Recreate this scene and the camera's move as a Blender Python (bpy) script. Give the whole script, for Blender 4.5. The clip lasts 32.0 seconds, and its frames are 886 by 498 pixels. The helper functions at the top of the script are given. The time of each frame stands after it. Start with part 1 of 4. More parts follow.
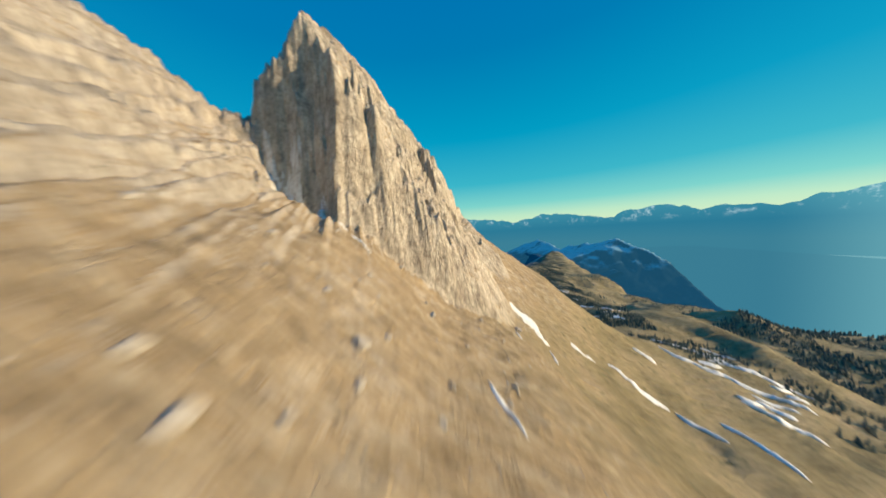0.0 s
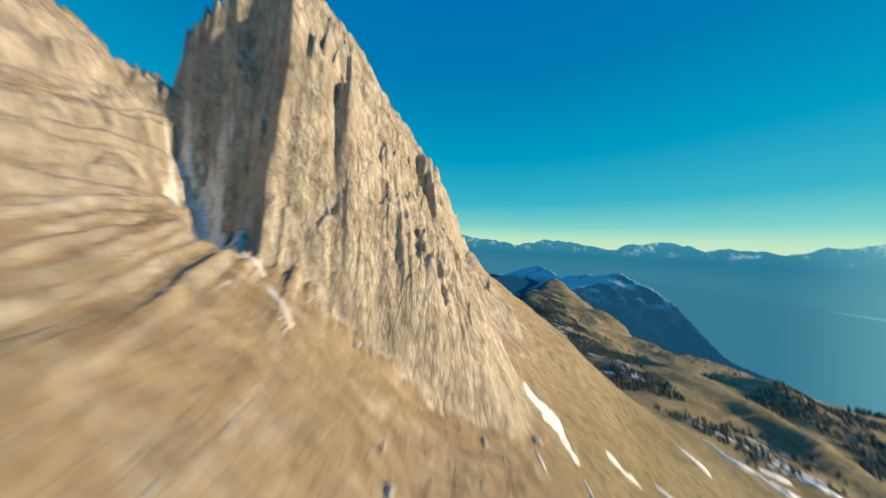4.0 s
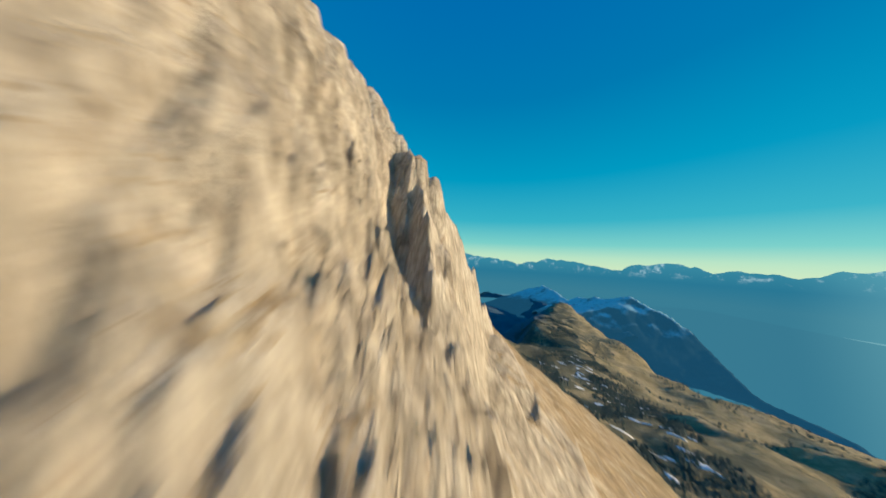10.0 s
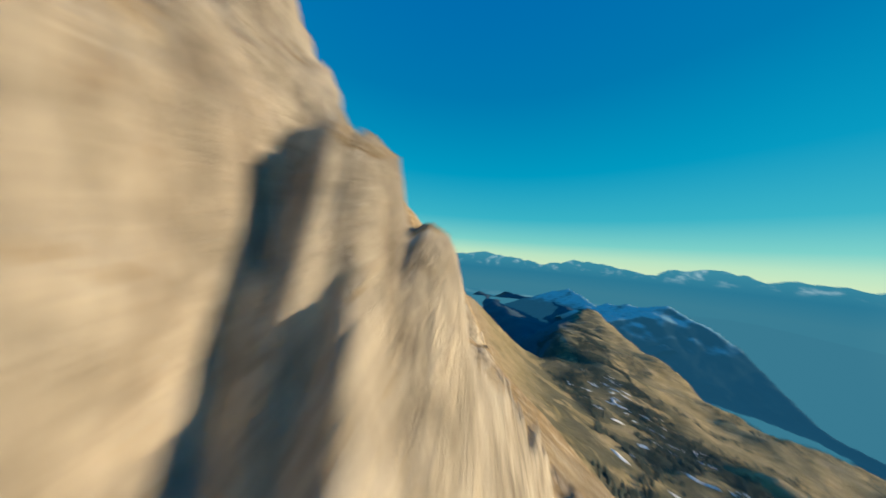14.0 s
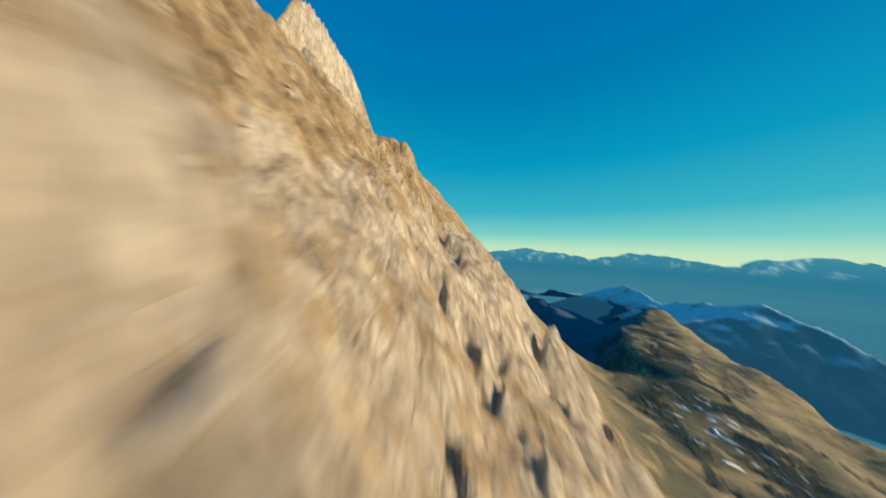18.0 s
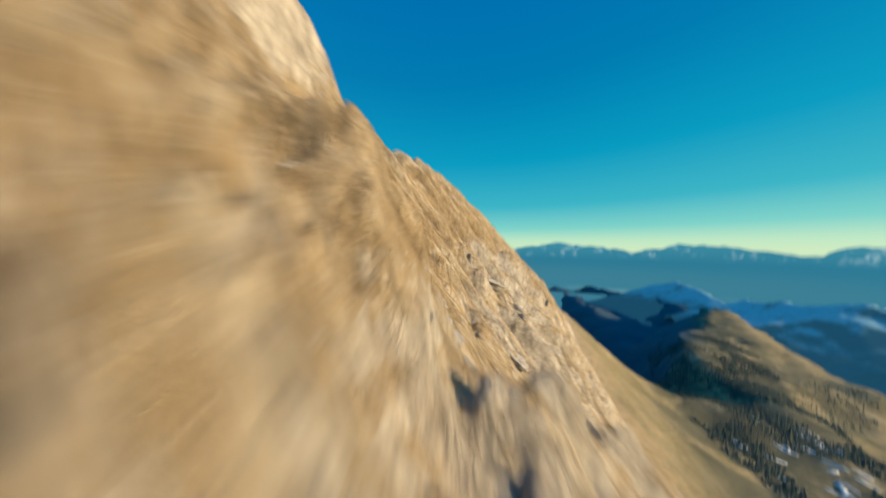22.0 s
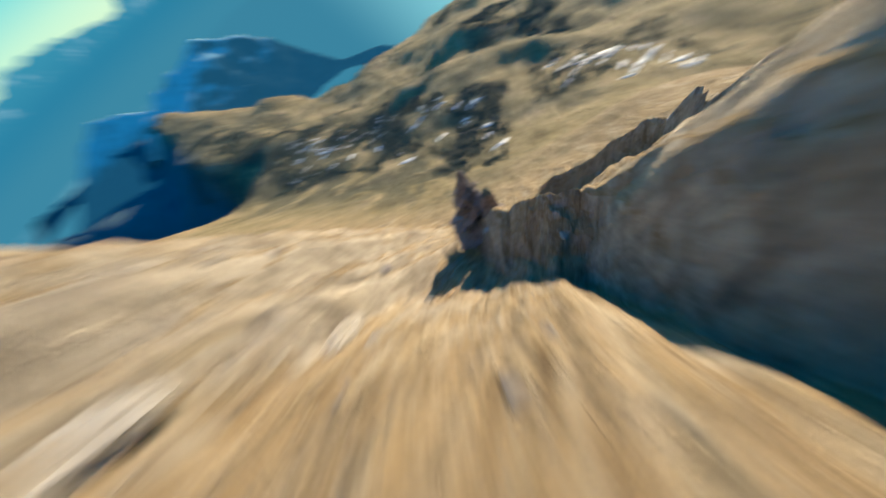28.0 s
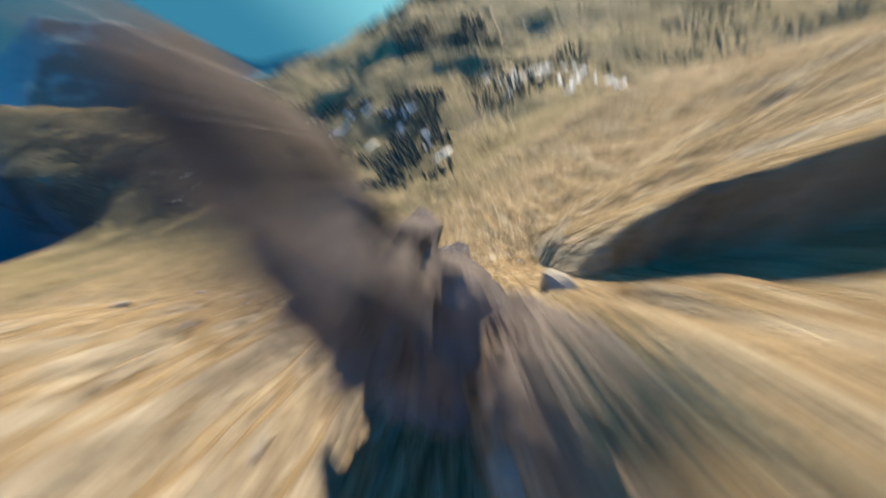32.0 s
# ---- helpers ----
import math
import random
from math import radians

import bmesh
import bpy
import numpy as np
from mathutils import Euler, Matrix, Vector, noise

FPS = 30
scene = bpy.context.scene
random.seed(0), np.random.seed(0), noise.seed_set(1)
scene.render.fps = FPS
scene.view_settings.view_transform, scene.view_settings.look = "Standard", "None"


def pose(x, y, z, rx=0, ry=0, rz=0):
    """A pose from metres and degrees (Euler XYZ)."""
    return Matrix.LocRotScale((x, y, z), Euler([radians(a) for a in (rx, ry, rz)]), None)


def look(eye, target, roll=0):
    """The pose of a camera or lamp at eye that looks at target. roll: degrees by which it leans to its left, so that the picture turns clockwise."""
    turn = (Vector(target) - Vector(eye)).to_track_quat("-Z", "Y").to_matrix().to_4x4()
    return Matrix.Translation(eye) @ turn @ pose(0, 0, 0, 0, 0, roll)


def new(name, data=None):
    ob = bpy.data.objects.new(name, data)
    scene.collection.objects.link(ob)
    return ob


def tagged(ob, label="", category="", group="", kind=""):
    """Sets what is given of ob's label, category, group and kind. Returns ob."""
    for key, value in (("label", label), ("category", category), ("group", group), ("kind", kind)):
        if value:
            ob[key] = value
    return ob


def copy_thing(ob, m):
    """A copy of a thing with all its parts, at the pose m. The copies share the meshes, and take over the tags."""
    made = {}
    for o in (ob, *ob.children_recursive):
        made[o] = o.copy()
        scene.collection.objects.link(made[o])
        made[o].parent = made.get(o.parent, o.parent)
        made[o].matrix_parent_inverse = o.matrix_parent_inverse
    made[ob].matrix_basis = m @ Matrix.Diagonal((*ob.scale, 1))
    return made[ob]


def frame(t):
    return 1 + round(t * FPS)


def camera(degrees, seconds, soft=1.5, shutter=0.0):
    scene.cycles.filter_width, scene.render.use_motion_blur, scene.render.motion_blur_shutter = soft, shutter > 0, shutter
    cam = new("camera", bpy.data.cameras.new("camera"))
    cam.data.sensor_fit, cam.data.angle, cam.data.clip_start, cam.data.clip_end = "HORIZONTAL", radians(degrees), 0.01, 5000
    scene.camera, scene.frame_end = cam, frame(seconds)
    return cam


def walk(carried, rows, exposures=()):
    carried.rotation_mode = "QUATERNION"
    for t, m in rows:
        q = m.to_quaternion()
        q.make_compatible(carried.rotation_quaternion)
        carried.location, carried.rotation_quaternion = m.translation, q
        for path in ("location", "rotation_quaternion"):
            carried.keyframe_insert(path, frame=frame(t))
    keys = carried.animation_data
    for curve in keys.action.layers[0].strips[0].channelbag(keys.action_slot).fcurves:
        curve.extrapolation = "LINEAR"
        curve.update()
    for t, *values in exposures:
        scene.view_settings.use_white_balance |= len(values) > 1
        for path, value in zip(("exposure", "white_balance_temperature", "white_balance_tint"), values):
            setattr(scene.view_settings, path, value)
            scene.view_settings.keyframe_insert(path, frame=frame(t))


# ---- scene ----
cam = camera(122.3, 32.0, shutter=5.0)
PATH = [
    (0, (0.03, 0.03, 0.03), (0.05, 9.99, -0.83), -3.7),
    (0.5, (0.02, 4.78, 1.15), (0.09, 14.75, 0.36), -3.6),
    (1, (0.21, 9.57, 2.1), (0.29, 19.55, 1.43), -3.1),
    (1.5, (0.28, 14.18, 2.85), (0.37, 24.16, 2.32), -2.6),
    (2, (0.5, 18.73, 3.78), (0.59, 28.72, 3.37), -1.7),
    (2.5, (0.84, 23.26, 5.03), (0.95, 33.25, 4.71), -0.7),
    (3, (1.32, 27.78, 6.24), (1.42, 37.78, 5.96), 0.5),
    (3.5, (1.79, 32.16, 7.57), (1.86, 42.16, 7.3), 1.5),
    (5.5, (1.56, 50.38, 12.38), (1.47, 60.37, 12.04), 3.9),
    (6, (1.56, 54.77, 13.43), (1.46, 64.76, 13.1), 4.0),
    (6.5, (1.54, 59.27, 14.66), (1.39, 69.26, 14.31), 4.2),
    (7, (1.48, 63.64, 15.63), (1.29, 73.63, 15.35), 4.2),
    (7.5, (1.36, 68.1, 16.74), (1.17, 78.1, 16.52), 4.1),
    (8, (1.3, 72.61, 18.1), (1.1, 82.6, 17.97), 4.3),
    (8.5, (1.17, 76.82, 19.48), (1.0, 86.82, 19.44), 4.1),
    (9, (0.93, 81.14, 20.84), (0.8, 91.14, 20.98), 3.8),
    (9.5, (0.61, 85.33, 22.27), (0.54, 95.32, 22.54), 3.5),
    (10, (0.3, 89.65, 23.74), (0.24, 99.64, 24.15), 3.1),
    (10.5, (0.04, 93.58, 25.21), (-0.03, 103.57, 25.75), 2.6),
    (11, (-0.05, 97.61, 26.91), (-0.2, 107.59, 27.53), 2.1),
    (11.5, (-0.19, 101.59, 28.8), (-0.42, 111.57, 29.41), 1.9),
    (12, (-0.42, 105.73, 30.72), (-0.7, 115.71, 31.28), 2.1),
    (12.5, (-0.61, 109.8, 32.45), (-0.98, 119.78, 32.92), 2.6),
    (13, (-0.74, 113.55, 33.82), (-1.19, 123.53, 34.23), 3.2),
    (13.5, (-0.98, 117.42, 35.34), (-1.63, 127.39, 35.61), 4.2),
    (14, (-0.66, 121.36, 36.61), (-1.55, 131.32, 36.83), 4.9),
    (14.5, (-0.48, 124.66, 37.54), (-1.71, 134.58, 37.61), 5.8),
    (15.5, (-1.4, 132.8, 39.2), (-3.2, 142.65, 39.2), 5.0),
    (16.5, (-9.55, 140.8, 34.8), (-11.69, 150.57, 34.74), 3.2),
    (17, (-10.29, 145.34, 35.74), (-12.5, 155.1, 35.71), 2.5),
    (17.5, (-11.08, 149.89, 37.12), (-13.35, 159.63, 37.15), 2.1),
    (18, (-11.76, 154.4, 38.51), (-14.16, 164.11, 38.6), 2.4),
    (18.5, (-12.53, 159.09, 40.19), (-15.13, 168.74, 40.37), 3.0),
    (19, (-13.5, 163.83, 41.79), (-16.31, 173.42, 42.06), 3.6),
    (19.5, (-14.5, 168.43, 43.49), (-17.52, 177.96, 43.82), 3.8),
    (20, (-15.58, 172.9, 45.22), (-18.76, 182.38, 45.6), 3.6),
    (20.5, (-16.72, 177.29, 46.97), (-20.03, 186.72, 47.35), 3.1),
    (21, (-18.07, 181.2, 48.2), (-21.43, 190.61, 48.57), 2.4),
    (21.5, (-19.04, 185.03, 49.49), (-22.47, 194.42, 49.73), 1.4),
    (22, (-20.19, 189.09, 50.99), (-23.66, 198.47, 50.94), 0.5),
    (22.5, (-21.37, 193.25, 52.65), (-24.83, 202.61, 52.07), -1.0),
    (23, (-22.15, 196.52, 53.96), (-25.47, 205.86, 52.68), -3.7),
    (23.5, (-22.99, 199.78, 55.58), (-25.99, 209.08, 53.46), -8.2),
    (24, (-23.87, 203.36, 55.67), (-26.24, 212.6, 52.69), -16.5),
    (24.5, (-24.28, 207.01, 54.5), (-25.86, 216.1, 50.63), -26.0),
    (25, (-25.4, 210.25, 52.8), (-25.86, 218.98, 47.94), -31.9),
    (25.5, (-25.69, 213.49, 50.34), (-25.07, 221.64, 44.58), -38.5),
    (26, (-25.75, 216.73, 47.52), (-24.16, 224.04, 40.88), -42.7),
    (26.5, (-25.24, 219.32, 43.74), (-22.88, 225.76, 36.47), -46.9),
    (28.5, (-15.51, 230.1, 29.49), (-11.33, 232.83, 20.82), -34.7),
    (29, (-12.95, 231.3, 25.97), (-8.54, 233.63, 17.3), -29.8),
    (29.5, (-10.49, 232.31, 22.49), (-5.8, 234.42, 13.91), -25.2),
    (30, (-7.81, 233.24, 18.69), (-2.79, 235.19, 10.27), -21.6),
    (30.5, (-5.04, 234.19, 15.24), (0.27, 235.98, 6.95), -19.1),
    (31, (-1.89, 235.0, 11.96), (3.51, 236.6, 3.7), -18.0),
    (31.5, (1.4, 235.24, 8.61), (6.57, 236.67, 0.17), -19.2),
    (32, (4.9, 235.64, 5.54), (9.39, 236.81, -3.32), -20.4),
]
walk(cam, [(t, look(eye, target, roll)) for t, eye, target, roll in PATH],
     [(0, 0.9, 6100, 10), (3, 0.85, 6000, 10), (11, 0.83, 6000, 10), (17, 0.83, 6150, 10), (20, 0.87, 6200, 10), (26.5, 0.9, 6200, 10), (28.5, 1.12, 5700, 10), (32, 1.1, 5650, 10)])

# ---- light ----
SUN_AZ, SUN_EL = radians(105), radians(14)      # clockwise from +y, and above the horizon
SUN_WAY = Vector((math.sin(SUN_AZ) * math.cos(SUN_EL), math.cos(SUN_AZ) * math.cos(SUN_EL), math.sin(SUN_EL)))
world = bpy.data.worlds.new("world")
scene.world = world
world.use_nodes = True
wt = world.node_tree
wt.nodes.clear()
w_out = wt.nodes.new("ShaderNodeOutputWorld")
w_bg = wt.nodes.new("ShaderNodeBackground")
w_sky = wt.nodes.new("ShaderNodeTexSky")
w_sky.sky_type, w_sky.sun_disc = "NISHITA", False
w_sky.sun_elevation, w_sky.sun_rotation = SUN_EL, SUN_AZ
w_sky.altitude, w_sky.air_density, w_sky.dust_density, w_sky.ozone_density = 1800, 1.0, 0.6, 3.0
w_geo = wt.nodes.new("ShaderNodeTexCoord")
w_sep = wt.nodes.new("ShaderNodeSeparateXYZ")
w_ramp = wt.nodes.new("ShaderNodeValToRGB")
w_mix = wt.nodes.new("ShaderNodeMix")
w_mix.data_type, w_mix.blend_type = "RGBA", "MIX"
w_mix.inputs["Factor"].default_value = 0.93
els = w_ramp.color_ramp.elements
els[0].position, els[0].color = 0.0, (5.6, 7.2, 4.4, 1)
els[1].position, els[1].color = 1.0, (0.3, 6.0, 16.5, 1)
for at, col in ((0.03, (4.6, 6.9, 4.5, 1)), (0.075, (1.9, 5.6, 4.7, 1)), (0.16, (0.4, 4.0, 4.6, 1)), (0.32, (0.02, 2.9, 4.4, 1)), (0.55, (0.0, 1.75, 3.7, 1)), (0.78, (0.0, 1.3, 3.6, 1))):
    e = els.new(at)
    e.color = col
wt.links.new(w_geo.outputs["Generated"], w_sep.inputs[0])
wt.links.new(w_sep.outputs["Z"], w_ramp.inputs[0])
wt.links.new(w_sky.outputs[0], w_mix.inputs["A"])
wt.links.new(w_ramp.outputs[0], w_mix.inputs["B"])
wt.links.new(w_mix.outputs["Result"], w_bg.inputs[0])
w_bg.inputs[1].default_value = 0.064
wt.links.new(w_bg.outputs[0], w_out.inputs[0])

sun = new("sun", bpy.data.lights.new("sun", "SUN"))
sun.data.energy, sun.data.angle, sun.data.color = 5.0, radians(0.5), (1.0, 0.77, 0.46)
sun.matrix_world = look(SUN_WAY * 200, (0, 0, 0))


# ---- materials ----
def mat_new(name):
    m = bpy.data.materials.new(name)
    m.use_nodes = True
    nt = m.node_tree
    return m, nt, nt.nodes["Principled BSDF"]


def n_noise(nt, scale, detail=6.0, rough=0.6, vec=None, distort=0.0):
    n = nt.nodes.new("ShaderNodeTexNoise")
    n.inputs["Scale"].default_value, n.inputs["Detail"].default_value = scale, detail
    n.inputs["Roughness"].default_value, n.inputs["Distortion"].default_value = rough, distort
    if vec is not None:
        nt.links.new(vec, n.inputs["Vector"])
    return n.outputs["Fac"]


def n_col(nt, scale, vec):
    n = nt.nodes.new("ShaderNodeTexNoise")
    n.inputs["Scale"].default_value, n.inputs["Detail"].default_value = scale, 3
    nt.links.new(vec, n.inputs["Vector"])
    return n.outputs["Color"]


def n_ramp(nt, fac, stops):
    r = nt.nodes.new("ShaderNodeValToRGB")
    e = r.color_ramp.elements
    e[0].position, e[0].color = stops[0][0], (*stops[0][1], 1)
    e[1].position, e[1].color = stops[-1][0], (*stops[-1][1], 1)
    for at, col in stops[1:-1]:
        e.new(at).color = (*col, 1)
    nt.links.new(fac, r.inputs[0])
    return r.outputs["Color"]


def n_step(nt, fac, a, b):
    n = nt.nodes.new("ShaderNodeMapRange")
    n.interpolation_type = "SMOOTHSTEP"
    n.inputs["From Min"].default_value, n.inputs["From Max"].default_value = a, b
    nt.links.new(fac, n.inputs["Value"])
    return n.outputs["Result"]


def n_mix(nt, fac, a, b, blend="MIX"):
    n = nt.nodes.new("ShaderNodeMix")
    n.data_type, n.blend_type = "RGBA", blend
    if isinstance(fac, float):
        n.inputs["Factor"].default_value = fac
    else:
        nt.links.new(fac, n.inputs["Factor"])
    for key, v in (("A", a), ("B", b)):
        if isinstance(v, tuple):
            n.inputs[key].default_value = (*v, 1)
        else:
            nt.links.new(v, n.inputs[key])
    return n.outputs["Result"]


def n_math(nt, op, a, b):
    n = nt.nodes.new("ShaderNodeMath")
    n.operation = op
    for k, v in enumerate((a, b)):
        if isinstance(v, (int, float)):
            n.inputs[k].default_value = v
        else:
            nt.links.new(v, n.inputs[k])
    return n.outputs[0]


def n_pos(nt, scale=(1, 1, 1)):
    g = nt.nodes.new("ShaderNodeNewGeometry")
    mp = nt.nodes.new("ShaderNodeMapping")
    mp.inputs["Scale"].default_value = scale
    nt.links.new(g.outputs["Position"], mp.inputs["Vector"])
    return mp.outputs["Vector"], g


def n_bump(nt, bsdf, height, strength, dist):
    b = nt.nodes.new("ShaderNodeBump")
    b.inputs["Strength"].default_value, b.inputs["Distance"].default_value = strength, dist
    nt.links.new(height, b.inputs["Height"])
    nt.links.new(b.outputs["Normal"], bsdf.inputs["Normal"])


def terrain_material():
    """Limestone where it is steep, dry alpine grass and scree where it lies back, turf and heath on the plateau."""
    m, nt, b = mat_new("alpine_ground")
    pos, g = n_pos(nt)
    tall, _ = n_pos(nt, (1, 1, 0.35))
    fall, _ = n_pos(nt, (0.16, 1, 0.16))
    big = n_noise(nt, 0.035, 5, 0.6, pos)
    mid = n_noise(nt, 0.22, 7, 0.65, tall, 0.4)
    fine = n_noise(nt, 1.6, 8, 0.7, pos)
    streak = n_noise(nt, 0.6, 6, 0.7, tall, 0.8)
    runnel = n_noise(nt, 0.55, 6, 0.7, fall, 0.6)
    rock = n_ramp(nt, mid, [(0.28, (0.250, 0.202, 0.155)), (0.42, (0.415, 0.352, 0.272)), (0.56, (0.530, 0.455, 0.355)), (0.72, (0.630, 0.560, 0.450))])
    rock = n_mix(nt, n_math(nt, "MULTIPLY", n_step(nt, streak, 0.54, 0.70), 0.8), rock, (0.300, 0.222, 0.146))
    block = nt.nodes.new("ShaderNodeTexVoronoi")
    block.feature = "DISTANCE_TO_EDGE"
    block.inputs["Scale"].default_value = 0.55
    warp = n_mix(nt, 0.5, tall, n_col(nt, 0.5, tall), "ADD")
    nt.links.new(warp, block.inputs["Vector"])
    crack = n_step(nt, block.outputs["Distance"], 0.0, 0.16)
    rock = n_mix(nt, n_math(nt, "MULTIPLY", n_math(nt, "SUBTRACT", 1.0, crack), 0.3), rock, (0.142, 0.121, 0.094))
    rock = n_mix(nt, n_step(nt, fine, 0.35, 0.75), n_mix(nt, 0.35, rock, (0.159, 0.143, 0.128)), rock)
    grass = n_ramp(nt, mid, [(0.28, (0.179, 0.122, 0.064)), (0.5, (0.275, 0.196, 0.107)), (0.72, (0.365, 0.278, 0.175))])
    grass = n_mix(nt, n_math(nt, "MULTIPLY", n_step(nt, runnel, 0.50, 0.66), 0.55), grass, (0.470, 0.400, 0.290))
    tuft = n_noise(nt, 2.6, 5, 0.75, fall, 0.4)
    grass = n_mix(nt, n_math(nt, "MULTIPLY", n_step(nt, tuft, 0.50, 0.66), 0.5), grass, (0.128, 0.094, 0.045))
    grass = n_mix(nt, n_math(nt, "MULTIPLY", n_step(nt, fine, 0.54, 0.66), 0.3), grass, (0.511, 0.454, 0.355))
    turf = n_ramp(nt, big, [(0.3, (0.105, 0.085, 0.040)), (0.45, (0.185, 0.146, 0.070)), (0.6, (0.262, 0.202, 0.106)), (0.72, (0.315, 0.236, 0.136))])
    turf = n_mix(nt, n_step(nt, mid, 0.55, 0.68), turf, (0.081, 0.080, 0.035))
    sep = nt.nodes.new("ShaderNodeSeparateXYZ")
    nt.links.new(g.outputs["True Normal"], sep.inputs[0])
    up = n_math(nt, "ADD", sep.outputs["Z"], n_math(nt, "MULTIPLY", n_math(nt, "SUBTRACT", big, 0.5), 0.5))
    up = n_math(nt, "ADD", up, n_math(nt, "MULTIPLY", n_math(nt, "SUBTRACT", mid, 0.5), 0.55))
    up = n_math(nt, "ADD", up, n_math(nt, "MULTIPLY", n_math(nt, "SUBTRACT", runnel, 0.5), 0.75))
    psep = nt.nodes.new("ShaderNodeSeparateXYZ")
    nt.links.new(g.outputs["Position"], psep.inputs[0])
    up = n_math(nt, "ADD", up, n_math(nt, "MULTIPLY", n_math(nt, "ADD", n_math(nt, "MULTIPLY", n_step(nt, psep.outputs["Y"], 142.0, 170.0), 0.6), n_math(nt, "MULTIPLY", n_step(nt, psep.outputs["Y"], 192.0, 214.0), 0.4)), 0.27))
    bench = n_math(nt, "ADD", psep.outputs["Z"], n_math(nt, "MULTIPLY", n_math(nt, "SUBTRACT", big, 0.5), 30.0))
    bench = n_math(nt, "MULTIPLY", n_step(nt, bench, 45.0, 56.0), n_step(nt, bench, 88.0, 74.0))
    bench = n_math(nt, "MULTIPLY", bench, n_step(nt, psep.outputs["Y"], 138.0, 152.0))
    up = n_math(nt, "ADD", up, n_math(nt, "MULTIPLY", bench, 0.42))
    steep = n_step(nt, up, 0.40, 0.72)
    col = n_mix(nt, steep, rock, grass)
    low = n_step(nt, n_math(nt, "ADD", psep.outputs["Z"], n_math(nt, "MULTIPLY", big, 30.0)), -12.0, -62.0)
    low = n_math(nt, "MULTIPLY", low, 0.85)
    col = n_mix(nt, low, col, turf)
    belt = n_math(nt, "SUBTRACT", psep.outputs["X"], n_math(nt, "ADD", 70.0, n_math(nt, "MULTIPLY", psep.outputs["Y"], 0.31)))
    belt = n_math(nt, "DIVIDE", n_math(nt, "ABSOLUTE", belt, 0.0), n_math(nt, "ADD", 70.0, n_math(nt, "MULTIPLY", psep.outputs["Y"], 0.06)))
    heath = n_noise(nt, 0.022, 6, 0.62, pos, 0.6)
    belt = n_math(nt, "MULTIPLY", n_step(nt, belt, 1.5, 0.9), n_step(nt, heath, 0.40, 0.50))
    belt = n_math(nt, "MULTIPLY", belt, n_step(nt, psep.outputs["Y"], 215.0, 280.0))
    patch = n_math(nt, "MULTIPLY", n_step(nt, heath, 0.56, 0.62), n_step(nt, psep.outputs["X"], 90.0, 160.0))
    belt = n_math(nt, "MAXIMUM", belt, n_math(nt, "MULTIPLY", patch, 0.75))
    col = n_mix(nt, n_math(nt, "MULTIPLY", belt, 0.65), col, (0.028, 0.040, 0.031))
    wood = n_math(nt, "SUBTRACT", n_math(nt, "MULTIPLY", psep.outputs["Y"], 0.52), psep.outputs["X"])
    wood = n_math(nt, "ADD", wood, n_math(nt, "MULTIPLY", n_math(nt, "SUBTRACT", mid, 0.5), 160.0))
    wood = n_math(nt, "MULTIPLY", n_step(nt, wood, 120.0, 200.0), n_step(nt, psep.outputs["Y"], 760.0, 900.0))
    # blue of distant haze put into the far forest's base colour
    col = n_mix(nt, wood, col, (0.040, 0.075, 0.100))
    speck = n_noise(nt, 1.3, 6, 0.72, fall, 0.5)
    col = n_mix(nt, 1.0, col, n_ramp(nt, speck, [(0.32, (0.55, 0.53, 0.51)), (0.5, (0.98, 0.98, 0.98)), (0.66, (1.26, 1.26, 1.25))]), "MULTIPLY")
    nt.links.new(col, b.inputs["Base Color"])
    b.inputs["Roughness"].default_value = 0.92
    b.inputs["Specular IOR Level"].default_value = 0.15
    h = n_math(nt, "ADD", n_math(nt, "MULTIPLY", streak, 1.2), n_math(nt, "MULTIPLY", fine, 0.6))
    h = n_math(nt, "ADD", h, n_math(nt, "MULTIPLY", crack, 0.15))
    n_bump(nt, b, h, 0.85, 0.9)
    return m


